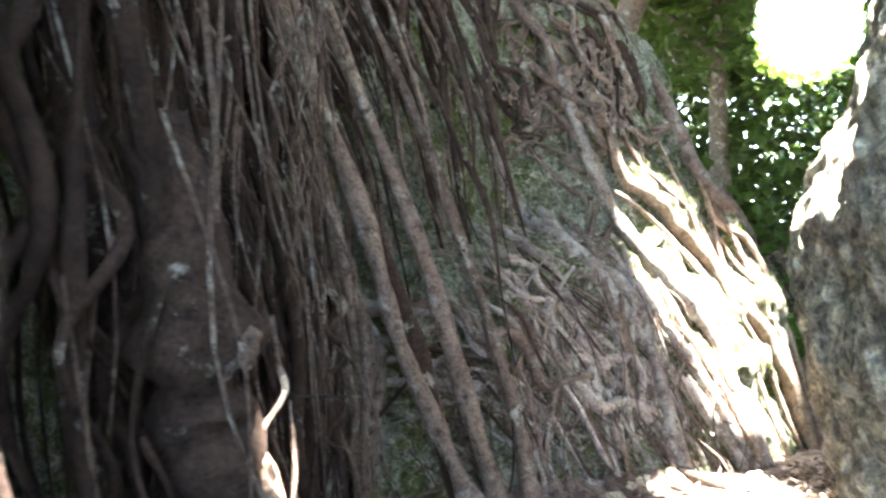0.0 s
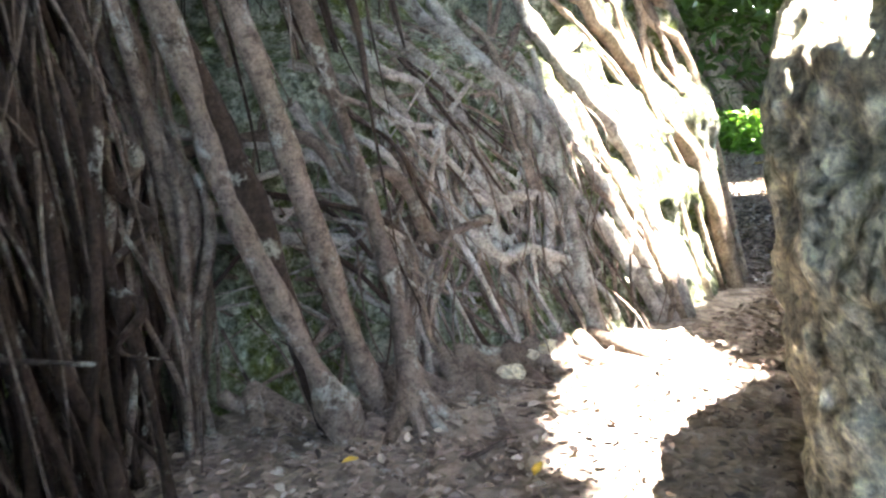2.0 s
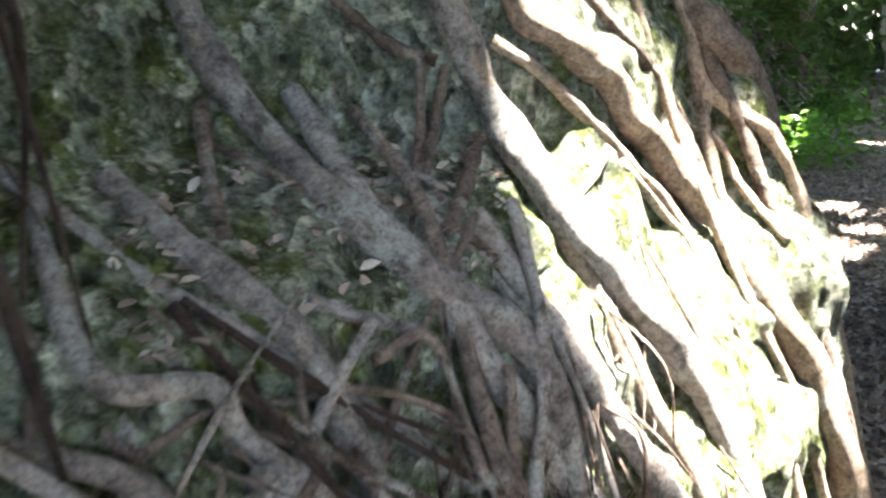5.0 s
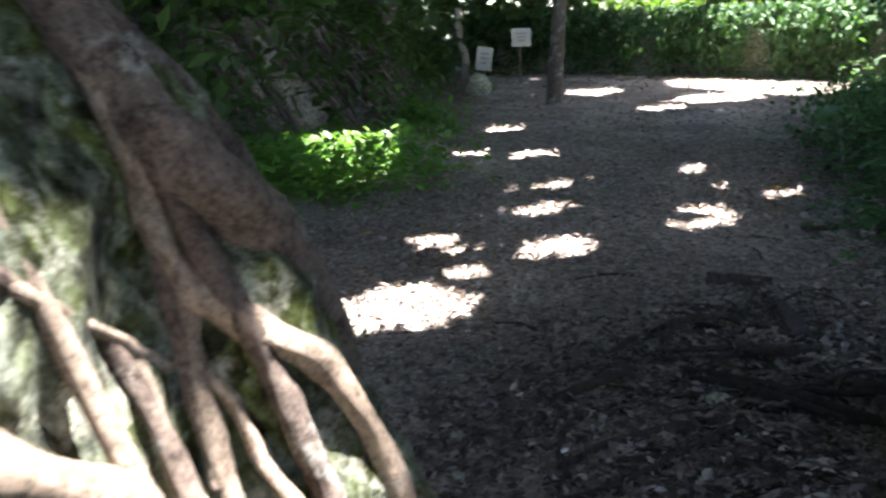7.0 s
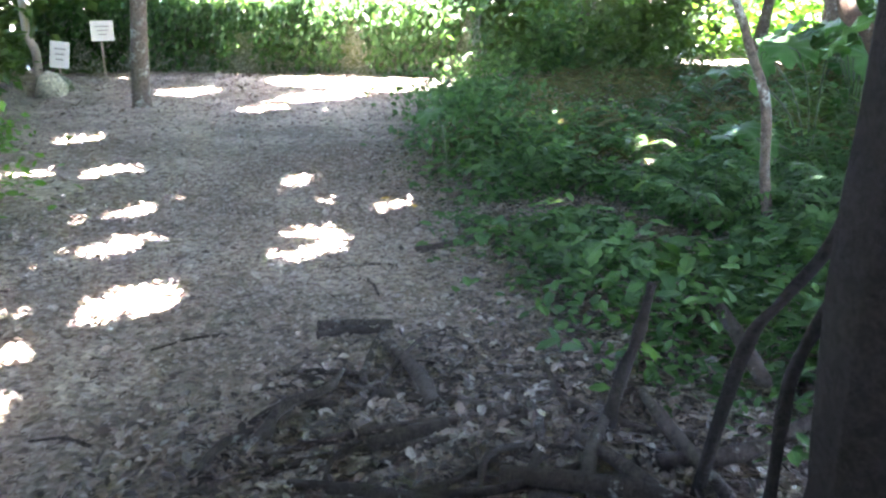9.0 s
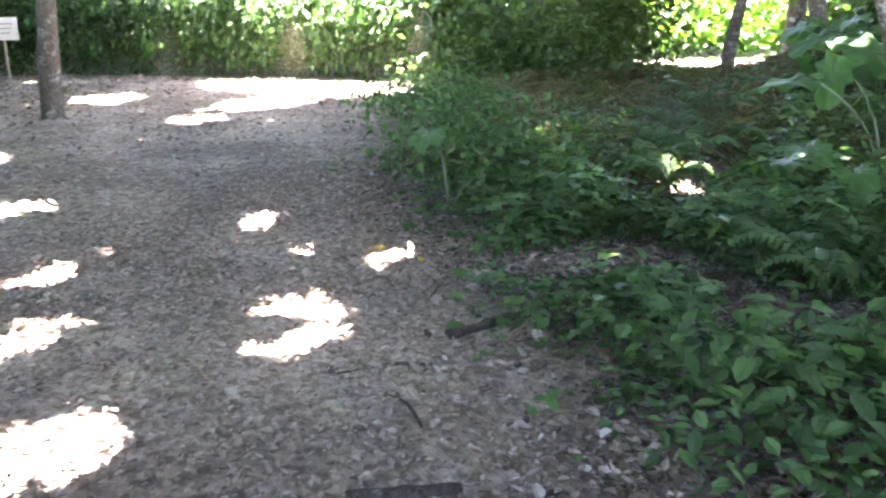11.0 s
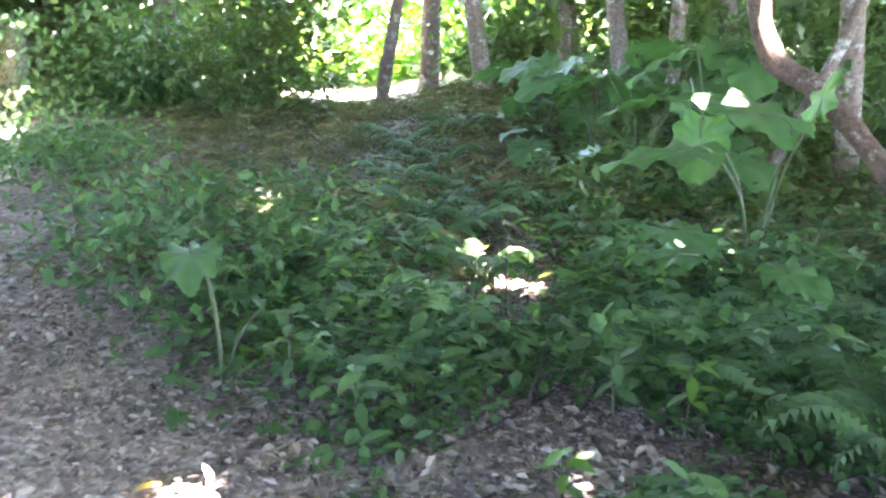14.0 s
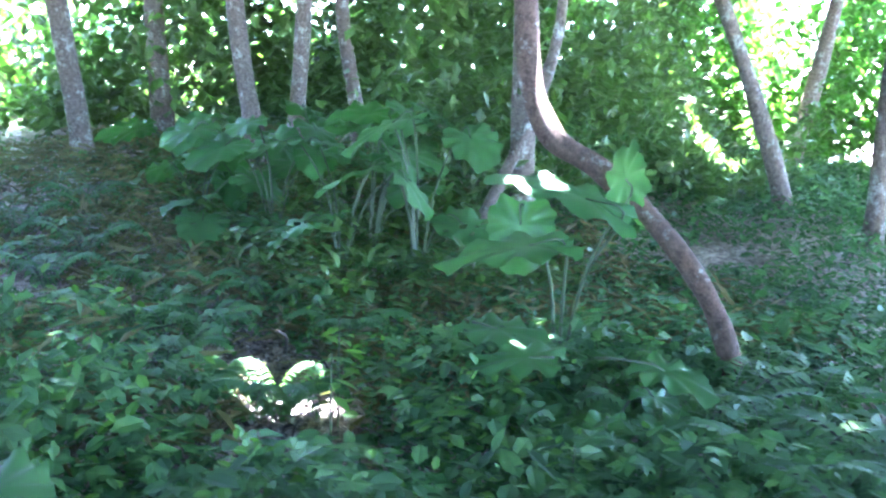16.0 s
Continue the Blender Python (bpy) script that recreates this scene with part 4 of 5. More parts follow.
p = p[(np.sin(p[:, 1] * 5.1 + 0.5 * p[:, 2]) + np.sin(p[:, 1] * 2.3) * 0.8 + 1.4 * (p[:, 2] - 1.1) > -0.6)]
k = len(p)
vines = part_at("vines", scatter("vines", SIMPLE, p, rng.normal(1.6, 0.8, k), rng.normal(-0.9, 0.5, k), rng.normal(0, 0.4, k), rng.uniform(0.09, 0.2, k), COVER), wall, "hanging green vine leaves")
tagged(vines, kind="stuff")

# ---- earth bank laced with roots, left of the path ----
bp = spline([(2.6, 12.6), (5.2, 13.6), (7.6, 14.9), (9.6, 17.0), (11.6, 19.6), (13.0, 23.0)], 70)
bt = np.gradient(bp, axis=0)
bt /= np.linalg.norm(bt, axis=1)[:, None]
bn = np.stack([-bt[:, 1], bt[:, 0]], 1)
vs, fs = [], []
for i in range(70):
    for j in range(16):
        u = j / 15
        back = 2.6 * u
        z = 0.5 + 1.9 * float(smoothstep(0.0, 0.55, u)) + 0.25 * noise.noise((bp[i][0], bp[i][1], u * 3))
        q = bp[i] + bn[i] * (back + 0.2 * noise.noise((bp[i][0] * 2, bp[i][1] * 2, u * 5)))
        vs.append((q[0], q[1], z))
for i in range(69):
    for j in range(15):
        fs.append((i * 16 + j, (i + 1) * 16 + j, (i + 1) * 16 + j + 1, i * 16 + j + 1))
tagged(new("earth_bank", mesh_of("earth_bank", vs, fs, SOIL)), "dark earth bank laced with roots beside the path", "bank", kind="structure")
bank_tree = thing("root_tangle", (8.0, 15.2, GROUND), "tangle of brown roots over the dark earth bank", "roots")
for k in range(46):
    i = int(rng.integers(8, 62))
    i2 = int(np.clip(i + rng.integers(-4, 5), 0, 69))
    r = rng.uniform(0.015, 0.05)
    a = (*(bp[i] + bn[i] * 1.5), 2.6)
    m1 = (*(bp[(i + i2) // 2] + bn[i] * rng.uniform(0.45, 0.7)), rng.uniform(1.3, 1.7))
    e = (*(bp[i2] - bn[i2] * rng.uniform(0.1, 0.4)), 0.64)
    part_at("root", mesh_of("root", *tube([a, m1, e], [r, r, r * 0.7], 16, 6, 0.18, k), BARK), bank_tree)

# ---- leaf litter on the path ----
def edge(x):
    """The y of the path's edge: undergrowth lies on the side of lower y."""
    return np.interp(x, [4.6, 5.6, 6.3, 7.0, 7.8, 8.8, 10.3, 12.5, 15.0, 17.5, 21], [4.2, 5.7, 6.7, 7.1, 7.7, 8.5, 9.7, 10.6, 11.4, 12.2, 11.0])


def blocked(x, y):
    """Inside the outcrop or the boulder."""
    a = (x < 1.9) & (y > 3.3 + 0.55 * np.clip(x - 0.3, 0, 2) ** 1.2) | (x < -0.65)
    return a | ((x > 1.25) & (x < 4) & (y < 3.1))


def litter(name, count, x0, x1, y0, y1, size, material, label, keep=None):
    x, y = rng.uniform(x0, x1, count), rng.uniform(y0, y1, count)
    ok = ~blocked(x, y)
    if keep is not None:
        ok &= keep(x, y)
    x, y = x[ok], y[ok]
    k = len(x)
    p = np.column_stack([x, y, terrain(x, y) + rng.uniform(0.004, 0.03, k)])
    me = scatter(name, CURLED, p, rng.uniform(0, 6.28, k), rng.normal(0, 0.28, k), rng.normal(0, 0.28, k), np.column_stack([rng.uniform(0.7, 1.3, k), np.ones(k), rng.uniform(0.5, 2.2, k)]) * (rng.uniform(0.5, 1.5, k) * size)[:, None], material)
    return tagged(new(name, me), label, "leaf litter", kind="stuff")


litter("leaf_litter", 3000, -0.8, 2.4, 1.2, 5.2, 0.03, DARK_LITTER, "dark dead leaves on the soil of the pass")
litter("leaf_litter", 9000, -0.8, 2.4, 1.2, 5.2, 0.03, LITTER, "curled brown dead leaves on the soil of the pass")
litter("leaf_litter", 62000, 1.5, 9.5, 3.6, 10.5, 0.032, LITTER, "curled grey-brown dead leaves on the path")
# shade on the ground by the dark trunk, put into darker leaf colours
litter("leaf_litter", 24000, 1.9, 6.6, 4.2, 7.2, 0.042, DARK_LITTER, "dead leaves under the fallen branches, darkened to stand for shade", keep=lambda x, y: ((x - 4.0) / 2.2) ** 2 + ((y - 5.5) / 1.4) ** 2 < rng.uniform(0.3, 1.2, len(x)))
litter("leaf_litter", 30000, 5.6, 12.0, 4.6, 10.0, 0.045, DARK_LITTER, "dark dead leaves under the undergrowth", keep=lambda x, y: edge(x) + 0.1 - y > rng.uniform(-0.5, 0.6, len(x)))
litter("leaf_litter", 14000, 8.8, 13.5, 6.2, 9.6, 0.05, LITTER, "brown dead leaves between the herbs")
litter("leaf_litter", 26000, 3.0, 19.0, 3.0, 21.0, 0.055, LITTER, "scattered brown dead leaves farther along the path")
litter("leaf_litter", 16000, 10.5, 21.0, 3.0, 11.5, 0.07, LITTER, "brown dead leaves on the low bank", keep=lambda x, y: edge(x) - y > rng.uniform(-0.3, 0.8, len(x)))

n = 420
s, zz = rng.uniform(4.4, 6.1, n), rng.uniform(1.66, 1.86, n)
p, dd = face(s, zz)
w = np.array([weather(q) for q in p])
p[:, :2] -= dd * (w + 0.002)[:, None]
p[:, 2] += 0.3 * w + 0.006
ledge = new("leaf_litter", scatter("leaf_litter", CURLED, p, rng.uniform(0, 6.28, n), rng.normal(0.0, 0.3, n), rng.normal(0, 0.3, n), rng.uniform(0.018, 0.04, n), LITTER))
tagged(ledge, "dead brown leaves caught on the rock ledge", "leaf litter", kind="stuff")

# ---- undergrowth ----
def cover(name, count, x0, x1, y0, y1, size, height, material, label, shape=OVAL, bias=0.25, clump=0.0):
    x, y = rng.uniform(x0, x1, count), rng.uniform(y0, y1, count)
    d = edge(x) - y + rng.normal(size=count) * 0.25
    ok = (d > 0) & (rng.random(count) < np.clip(bias + d * 0.5, 0, 1)) & ~blocked(x, y)
    ok &= rng.random(count) > 0.5 * smoothstep(9.0, 10.2, x) * smoothstep(6.1, 6.9, y)
    den = np.array([noise.noise((a * 1.1, b * 1.1, 5)) for a, b in zip(x, y)])
    ok &= den > clump
    x, y, d, den = x[ok], y[ok], d[ok], den[ok]
    k = len(x)
    hh = height * np.clip(0.25 + 0.6 * d, 0.2, 1) * (0.6 + 0.9 * np.clip(den, -0.4, 0.6)) * rng.uniform(0.15, 1, k)
    p = np.column_stack([x, y, terrain(x, y) + 0.02 + hh])
    me = scatter(name, shape, p, rng.uniform(0, 6.28, k), rng.normal(-0.15, 0.35, k), rng.normal(0, 0.3, k), rng.uniform(0.55, 1.5, k) * size, material)
    return tagged(new(name, me), label, "undergrowth", kind="stuff")


LOBED = ([(0, 0, 0), (0.2, 0.05, 0.02), (0.5, 0.2, -0.02), (0.24, 0.38, 0.03), (0.42, 0.68, -0.03), (0.15, 0.62, 0.03), (0, 1, -0.08), (-0.15, 0.62, 0.03), (-0.42, 0.68, -0.03), (-0.24, 0.38, 0.03), (-0.5, 0.2, -0.02), (-0.2, 0.05, 0.02), (0, 0.4, 0)],
         [(12, i, i + 1) for i in range(11)] + [(12, 11, 0)])
BLADE = ([(0, 0, 0), (0.075, 0.4, 0.05), (0.0, 1, -0.1), (-0.075, 0.4, 0.05)], [(0, 1, 2), (0, 2, 3)])
cover("ground_cover", 50000, 4.6, 11.5, 2.0, 10.2, 0.05, 0.34, COVER, "low dark green creeping ground cover", bias=0.3, clump=-0.24)
cover("ground_cover", 9000, 4.8, 10.0, 3.0, 8.5, 0.1, 0.5, COVER, "broad-leaved green herbs", bias=0.15, clump=-0.15)
cover("ground_cover", 5200, 6.4, 10.4, 4.8, 8.6, 0.1, 0.46, COVER, "lobed green leaves of creeping herbs", shape=LOBED, bias=0.25, clump=-0.1)
cover("ground_cover", 64000, 9.0, 21.0, -3.0, 12.5, 0.06, 0.3, COVER, "green forest undergrowth", bias=0.25, clump=-0.28)
cover("ground_cover", 26000, 9.5, 17.0, -6.5, 5.0, 0.085, 0.36, COVER, "thick dark undergrowth beyond the leaning tree", bias=0.5, clump=-0.4)
cover("ground_cover", 8000, 4.8, 9.0, 4.0, 7.8, 0.065, 0.3, COVER, "broad creeping leaves at the edge of the path", bias=0.6, clump=-0.2)
cover("dry_herbs", 34000, 9.5, 20.5, 3.0, 11.5, 0.2, 0.32, DRY, "dry brown stems and withered herbs", shape=BLADE, bias=0.2, clump=-0.3)
cover("tall_herbs", 5000, 11.0, 16.0, 3.8, 6.4, 0.09, 0.85, CANOPY, "dark tall herbs between the elephant ears", bias=0.9, clump=-0.5)
cover("herbs", 1800, 8.5, 11.5, 5.8, 8.2, 0.06, 0.5, BRIGHT, "bright green herbs in a sunny spot", bias=0.6, clump=-0.1)

# bright herbs beside the corner of the outcrop
n = 5200
x, y = rng.normal(4.9, 0.62, n), rng.normal(11.5, 0.6, n)
p = np.column_stack([x, y, terrain(x, y) + 0.02 + 0.42 * rng.uniform(0, 1, n) ** 1.3])
herbs = new("herbs", scatter("herbs", OVAL, p, rng.uniform(0, 6.28, n), rng.normal(0.1, 0.4, n), rng.normal(0, 0.4, n), rng.uniform(0.05, 0.12, n), BRIGHT))
tagged(herbs, "bright sunlit green herbs beside the path", "undergrowth", kind="stuff")


# ---- elephant ears ----
def heart(width, length, ripple, seed):
    """A cupped heart-shaped blade with a wavy rim, stalk at the notch."""
    vs, fs = [], []
    m, rings = 40, 6
    vs.append((0, 0.28 * length, 0.0))
    for k in range(1, rings + 1):
        u = k / rings
        for j in range(m):
            a = 2 * math.pi * j / m
            c, s = math.cos(a), math.sin(a)
            rad = 0.46 + 0.26 * max(0.0, c) ** 4 + 0.05 * max(0.0, -c) - 0.2 * max(0.0, -c - 0.85) * 6
            wave = 1 + (0.04 * math.sin(11 * a + seed) + 0.03 * math.sin(17 * a + 2 * seed)) * u * u
            x = s * rad * width * u * wave
            y = 0.28 * length + c * rad * length * u * wave
            z = -0.20 * length * (c * rad * u) ** 2 * 1.6 + 0.07 * width * abs(s) * u - 0.10 * width * (s * u) ** 2 + ripple * u ** 3 * math.sin(9 * a + seed * 2)
            vs.append((x, y, z))
    for j in range(m):
        fs.append((0, 1 + j, 1 + (j + 1) % m))
    for k in range(rings - 1):
        for j in range(m):
            a, b = 1 + k * m + j, 1 + k * m + (j + 1) % m
            fs.append((a, a + m, b + m, b))
    return vs, fs


def elephant_ear(x, y, leaves, label):
    """leaves: (dx, dy, z, width, length, yaw, tilt, roll) of each blade, from the plant's foot."""
    z = float(terrain(x, y))
    ob = thing("elephant_ear_plant", (x, y, z), label, "plant", "elephant ear plants")
    for i, (dx, dy, lz, w, L, yaw, tilt, roll) in enumerate(leaves):
        v, f = heart(w, L, 0.026, i * 1.7 + x)
        m = pose(0, 0, 0, tilt, roll, yaw)
        notch = Vector((dx, dy, lz - z))
        v = [m @ Vector(q) for q in v]
        v = [q + notch for q in v]
        mid = Vector((dx * 0.35, dy * 0.35, (lz - z) * 0.65))
        stalk = part("stalk", mesh_of("stalk", *tube([(0, 0, 0), mid, notch, v[0]], [0.010, 0.008, 0.006, 0.004], 14, 6, 0.03, i), STALK), ob)
        part("leaf", mesh_of("leaf", v, f, TARO), stalk)


elephant_ear(9.7, 5.5, [(-0.46, 0.08, 1.74, 0.34, 0.7, -57, 18, -14), (-0.1, 0.4, 1.74, 0.36, 0.34, 46, -75, 0), (-0.55, 0.5, 1.64, 0.28, 0.56, -28, -8, -16), (-0.3, -0.1, 1.8, 0.26, 0.56, -152, 42, -40), (-0.05, 0.6, 1.16, 0.36, 0.46, 120, -4, 8), (-0.55, 0.5, 1.12, 0.3, 0.4, -40, -6, -12), (-0.85, 0.25, 1.16, 0.26, 0.34, 110, -8, 12)],
             "elephant ear plant with one large sunlit leaf")
elephant_ear(8.85, 5.95, [(-0.12, 0.1, 1.0, 0.2, 0.22, 46, -50, 0), (0.2, 0.25, 0.95, 0.2, 0.24, -30, -15, 0), (0.1, -0.3, 1.0, 0.22, 0.28, 100, -15, 0)], "small elephant ear plant with heart-shaped leaves")
for (px, py, top) in ((11.9, 5.1, 2.1), (12.4, 5.5, 1.95), (12.9, 5.0, 2.15), (13.6, 5.6, 2.0), (14.3, 4.9, 2.05), (14.7, 5.5, 1.85), (14.2, 6.1, 1.6), (13.4, 4.5, 2.1), (15.4, 5.9, 1.9)):
    leaves = []
    for k in range(7):
        a = rng.uniform(0, 360)
        q = rng.uniform(0.2, 0.65)
        leaves.append((q * math.cos(radians(a)), q * math.sin(radians(a)), top - rng.uniform(0.0, 0.75) * (0.4 if k < 4 else 1), rng.uniform(0.34, 0.5), rng.uniform(0.4, 0.6), a - 90 + rng.normal() * 35, rng.uniform(-34, 0), rng.normal() * 14))
    elephant_ear(px, py, leaves, "tall elephant ear plant in the undergrowth")
elephant_ear(8.5, 8.2, [(-0.05, 0.1, 1.3, 0.26, 0.3, 100, -12, 6), (0.25, -0.15, 0.98, 0.2, 0.26, -40, -12, 0)], "young elephant ear beside the path")

# ---- leaning tree with a bent trunk ----
lt = thing("leaning_tree", (9.45, 4.25, float(terrain(9.45, 4.25))), "slender tree with a bent reddish-brown trunk", "tree")
part_at("trunk", mesh_of("trunk", *tube([(9.1, 4.7, 0.55), (9.2, 4.84, 1.12), (9.45, 4.98, 1.52), (9.85, 5.18, 1.88), (10.1, 5.40, 2.1), (10.3, 5.45, 2.7), (10.4, 5.5, 4.5), (10.5, 5.5, 7.5)], [0.06, 0.055, 0.06, 0.066, 0.075, 0.07, 0.06, 0.04], 60, 12, 0.1, 5), RED_BARK), lt)
part_at("limb", mesh_of("limb", *tube([(10.33, 5.45, 2.85), (10.5, 5.2, 3.4), (10.6, 4.8, 4.2), (10.7, 4.5, 5.4)], [0.04, 0.034, 0.026, 0.014], 24, 10, 0.1, 6), RED_BARK), lt)

# ---- sapling beside the path ----
sp = thing("sapling", (7.68, 5.4, float(terrain(7.68, 5.4))), "thin curved sapling with a few broad leaves", "tree")
part_at("stem", mesh_of("stem", *tube([(7.68, 5.4, 0.6), (7.7, 5.48, 1.1), (7.72, 5.52, 1.56), (7.62, 5.64, 1.95), (7.52, 5.76, 2.5), (7.5, 5.8, 4.0)], [0.036, 0.032, 0.03, 0.028, 0.024, 0.015], 40, 10, 0.06, 9), TRUNK_BARK), sp)
for k in range(6):
    a = rng.uniform(0, 6.28)
    z = rng.uniform(2.5, 3.0)
    at = Vector((7.6 + 0.25 * math.cos(a), 5.7 + 0.25 * math.sin(a), z))
    v, f = heart(rng.uniform(0.16, 0.24), rng.uniform(0.2, 0.28), 0.008, k)
    m = Matrix.Translation(at) @ pose(0, 0, 0, rng.uniform(-35, 0), 0, math.degrees(a) - 90)
    part_at("leaf", mesh_of("leaf", [m @ Vector(q) for q in v], f, TARO), sp)
    part_at("twig", mesh_of("twig", *tube([(7.6, 5.65, z - 0.12), ((7.6 + at.x) / 2, (5.65 + at.y) / 2, z - 0.03), at], [0.006, 0.005, 0.003], 6, 5, 0.05, k), STALK), sp)


# ---- ferns ----
def fern(x, y, fronds, length, label):
    z = float(terrain(x, y))
    ob = thing("fern", (x, y, z), label, "fern", "ferns")
    for k in range(fronds):
        a = 2 * math.pi * k / fronds + rng.normal() * 0.25
        L = length * rng.uniform(0.75, 1.15)
        vs, fs = [], []
        n = 15
        for i in range(n):
            u = (i + 1) / n
            rad = L * u
            cx, cz = rad * 0.95, 0.06 + L * (1.75 * u - 1.35 * u * u)
            w = L * 0.22 * math.sin(math.pi * min(1.0, 0.12 + 0.88 * u) ** 0.8) + 0.01
            for side in (-1, 1):
                b0 = len(vs)
                sweep = 0.35 * w
                vs += [(cx - 0.012, 0, cz), (cx + 0.45 * sweep - 0.018, side * w * 0.5, cz + 0.008), (cx + sweep, side * w, cz - 0.03), (cx + 0.5 * sweep + 0.02, side * w * 0.5, cz + 0.008), (cx + 0.014, 0, cz)]
                fs.append((b0, b0 + 1, b0 + 2, b0 + 3, b0 + 4) if side < 0 else (b0 + 4, b0 + 3, b0 + 2, b0 + 1, b0))
        m = pose(0, 0, 0, 0, 0, math.degrees(a))
        frond = part("frond", mesh_of("frond", [m @ Vector(q) for q in vs], fs, FERN, False), ob)
        mid = [m @ Vector((L * 0.95 * u, 0, 0.055 + L * (1.75 * u - 1.35 * u * u))) for u in (0, 0.25, 0.5, 0.75, 1)]
        part("midrib", mesh_of("midrib", *tube(mid, [0.006, 0.005, 0.003], 10, 4, 0.02, k), STALK), frond)


for x, y, L in ((8.62, 4.89, 0.5), (9.4, 4.75, 0.42), (8.35, 5.1, 0.5), (11.06, 6.99, 0.42), (11.9, 5.2, 0.5), (11.4, 7.9, 0.45), (9.15, 6.0, 0.4), (8.5, 5.7, 0.45), (10.3, 7.5, 0.38), (14.5, -1.2, 0.6), (13.2, 2.6, 0.6), (7.5, 4.6, 0.5), (10.8, 6.2, 0.4), (8.85, 5.2, 0.58), (9.05, 4.62, 0.55), (8.25, 5.55, 0.55), (8.05, 5.95, 0.46), (9.7, 5.15, 0.45), (9.9, 7.0, 0.4), (10.7, 7.25, 0.42), (11.6, 6.4, 0.45), (9.0, 5.55, 0.5), (11.3, 7.3, 0.45), (12.2, 7.0, 0.45), (12.8, 7.6, 0.5), (13.6, 7.2, 0.5), (12.0, 8.2, 0.45), (14.6, 7.6, 0.55), (11.0, 8.5, 0.4), (15.4, 6.9, 0.55), (10.2, 7.9, 0.4), (8.0, 5.2, 0.55), (7.7, 5.75, 0.5)):
    fern(x, y, 8, L, "low green fern with feathery arching fronds")


# ---- broad-leaved seedlings ----
def seedling(x, y, height, leaves, size, material, label):
    z = float(terrain(x, y))
    ob = thing("seedling", (x, y, z), label, "plant", "seedlings")
    stem = part("stem", mesh_of("stem", *tube([(0, 0, -0.02), (0.01, 0.01, height * 0.5), (0, 0.02, height)], [0.006, 0.005, 0.003], 8, 5, 0.05, 1), STALK), ob)
    for k in range(leaves):
        a = k * 2.4 + x
        lz = height * (0.5 + 0.5 * k / leaves)
        m = Matrix.Translation((0, 0, lz)) @ pose(0, 0, 0, rng.uniform(-25, 25), rng.normal() * 10, math.degrees(a)) @ Matrix.Diagonal((size * 0.9, size, size, 1))
        v = [(0, 0, 0), (0.14, 0.2, 0.03), (0.2, 0.45, 0.04), (0.13, 0.75, 0.01), (0, 1, -0.08), (-0.13, 0.75, 0.01), (-0.2, 0.45, 0.04), (-0.14, 0.2, 0.03), (0, 0.25, 0), (0, 0.5, 0), (0, 0.75, -0.02)]
        f = [(0, 1, 8), (1, 2, 9, 8), (2, 3, 10, 9), (3, 4, 10), (4, 5, 10), (5, 6, 9, 10), (6, 7, 8, 9), (7, 0, 8)]
        part("leaf", mesh_of("leaf", [m @ Vector(q) for q in v], f, material), stem)


for x, y, h, n, s, mat in ((9.2, 7.35, 0.3, 8, 0.18, BRIGHT), (9.3, 6.48, 0.25, 6, 0.16, BRIGHT), (9.08, 6.96, 0.22, 6, 0.16, COVER), (8.81, 6.34, 0.25, 6, 0.17, BRIGHT), (9.22, 7.65, 0.2, 5, 0.14, COVER),
                           (9.5, 6.9, 0.5, 10, 0.12, BRIGHT), (9.75, 6.75, 0.55, 10, 0.12, BRIGHT), (7.0, 6.3, 0.3, 7, 0.16, COVER), (6.33, 6.2, 0.25, 7, 0.16, COVER), (6.6, 5.6, 0.35, 7, 0.17, COVER),
                           (5.4, 5.5, 0.2, 5, 0.15, BRIGHT), (8.2, 6.6, 0.3, 7, 0.15, COVER), (7.6, 6.9, 0.22, 6, 0.13, BRIGHT), (8.0, 7.6, 0.35, 7, 0.15, COVER), (8.4, 7.9, 0.4, 8, 0.14, COVER), (9.6, 8.5, 0.4, 8, 0.15, COVER), (8.05, 6.35, 0.34, 9, 0.13, BRIGHT), (8.35, 6.1, 0.36, 9, 0.12, COVER), (7.85, 6.1, 0.3, 8, 0.13, COVER), (8.55, 6.35, 0.34, 8, 0.12, BRIGHT), (9.35, 5.25, 0.36, 8, 0.13, COVER)):
    seedling(x, y, h, n, s, mat, "small green broad-leaved seedling in the undergrowth")

# ---- fallen yellow leaves ----
for x, y, s in ((0.82, 3.5, 0.07), (0.12, 2.95, 0.06), (0.2, 2.6, 0.05), (4.16, 9.24, 0.14), (12.2, 8.7, 0.12), (7.6, 8.3, 0.09), (7.5, 7.9, 0.07), (3.6, 9.0, 0.09), (0.55, 2.75, 0.05)):
    v = [(q[0] * s, q[1] * s, q[2] * s + 0.035) for q in CURLED[0]]
    ob = tagged(new("fallen_leaf", mesh_of("fallen_leaf", v, CURLED[1], YELLOW)), "single fallen yellow leaf on the ground", "leaf", "fallen yellow leaves")
    ob.matrix_basis = pose(x, y, float(terrain(x, y)), rng.normal() * 8, rng.normal() * 8, rng.uniform(0, 360))

# ---- fallen branches ----
def branch(pts, radii, label, group="fallen branches"):
    ob = tagged(new("fallen_branch", mesh_of("fallen_branch", *tube(pts, radii, 26, 9, 0.1, int(abs(pts[0][0] * 100))), DEAD_WOOD)), label, "branch", group)
    return ob


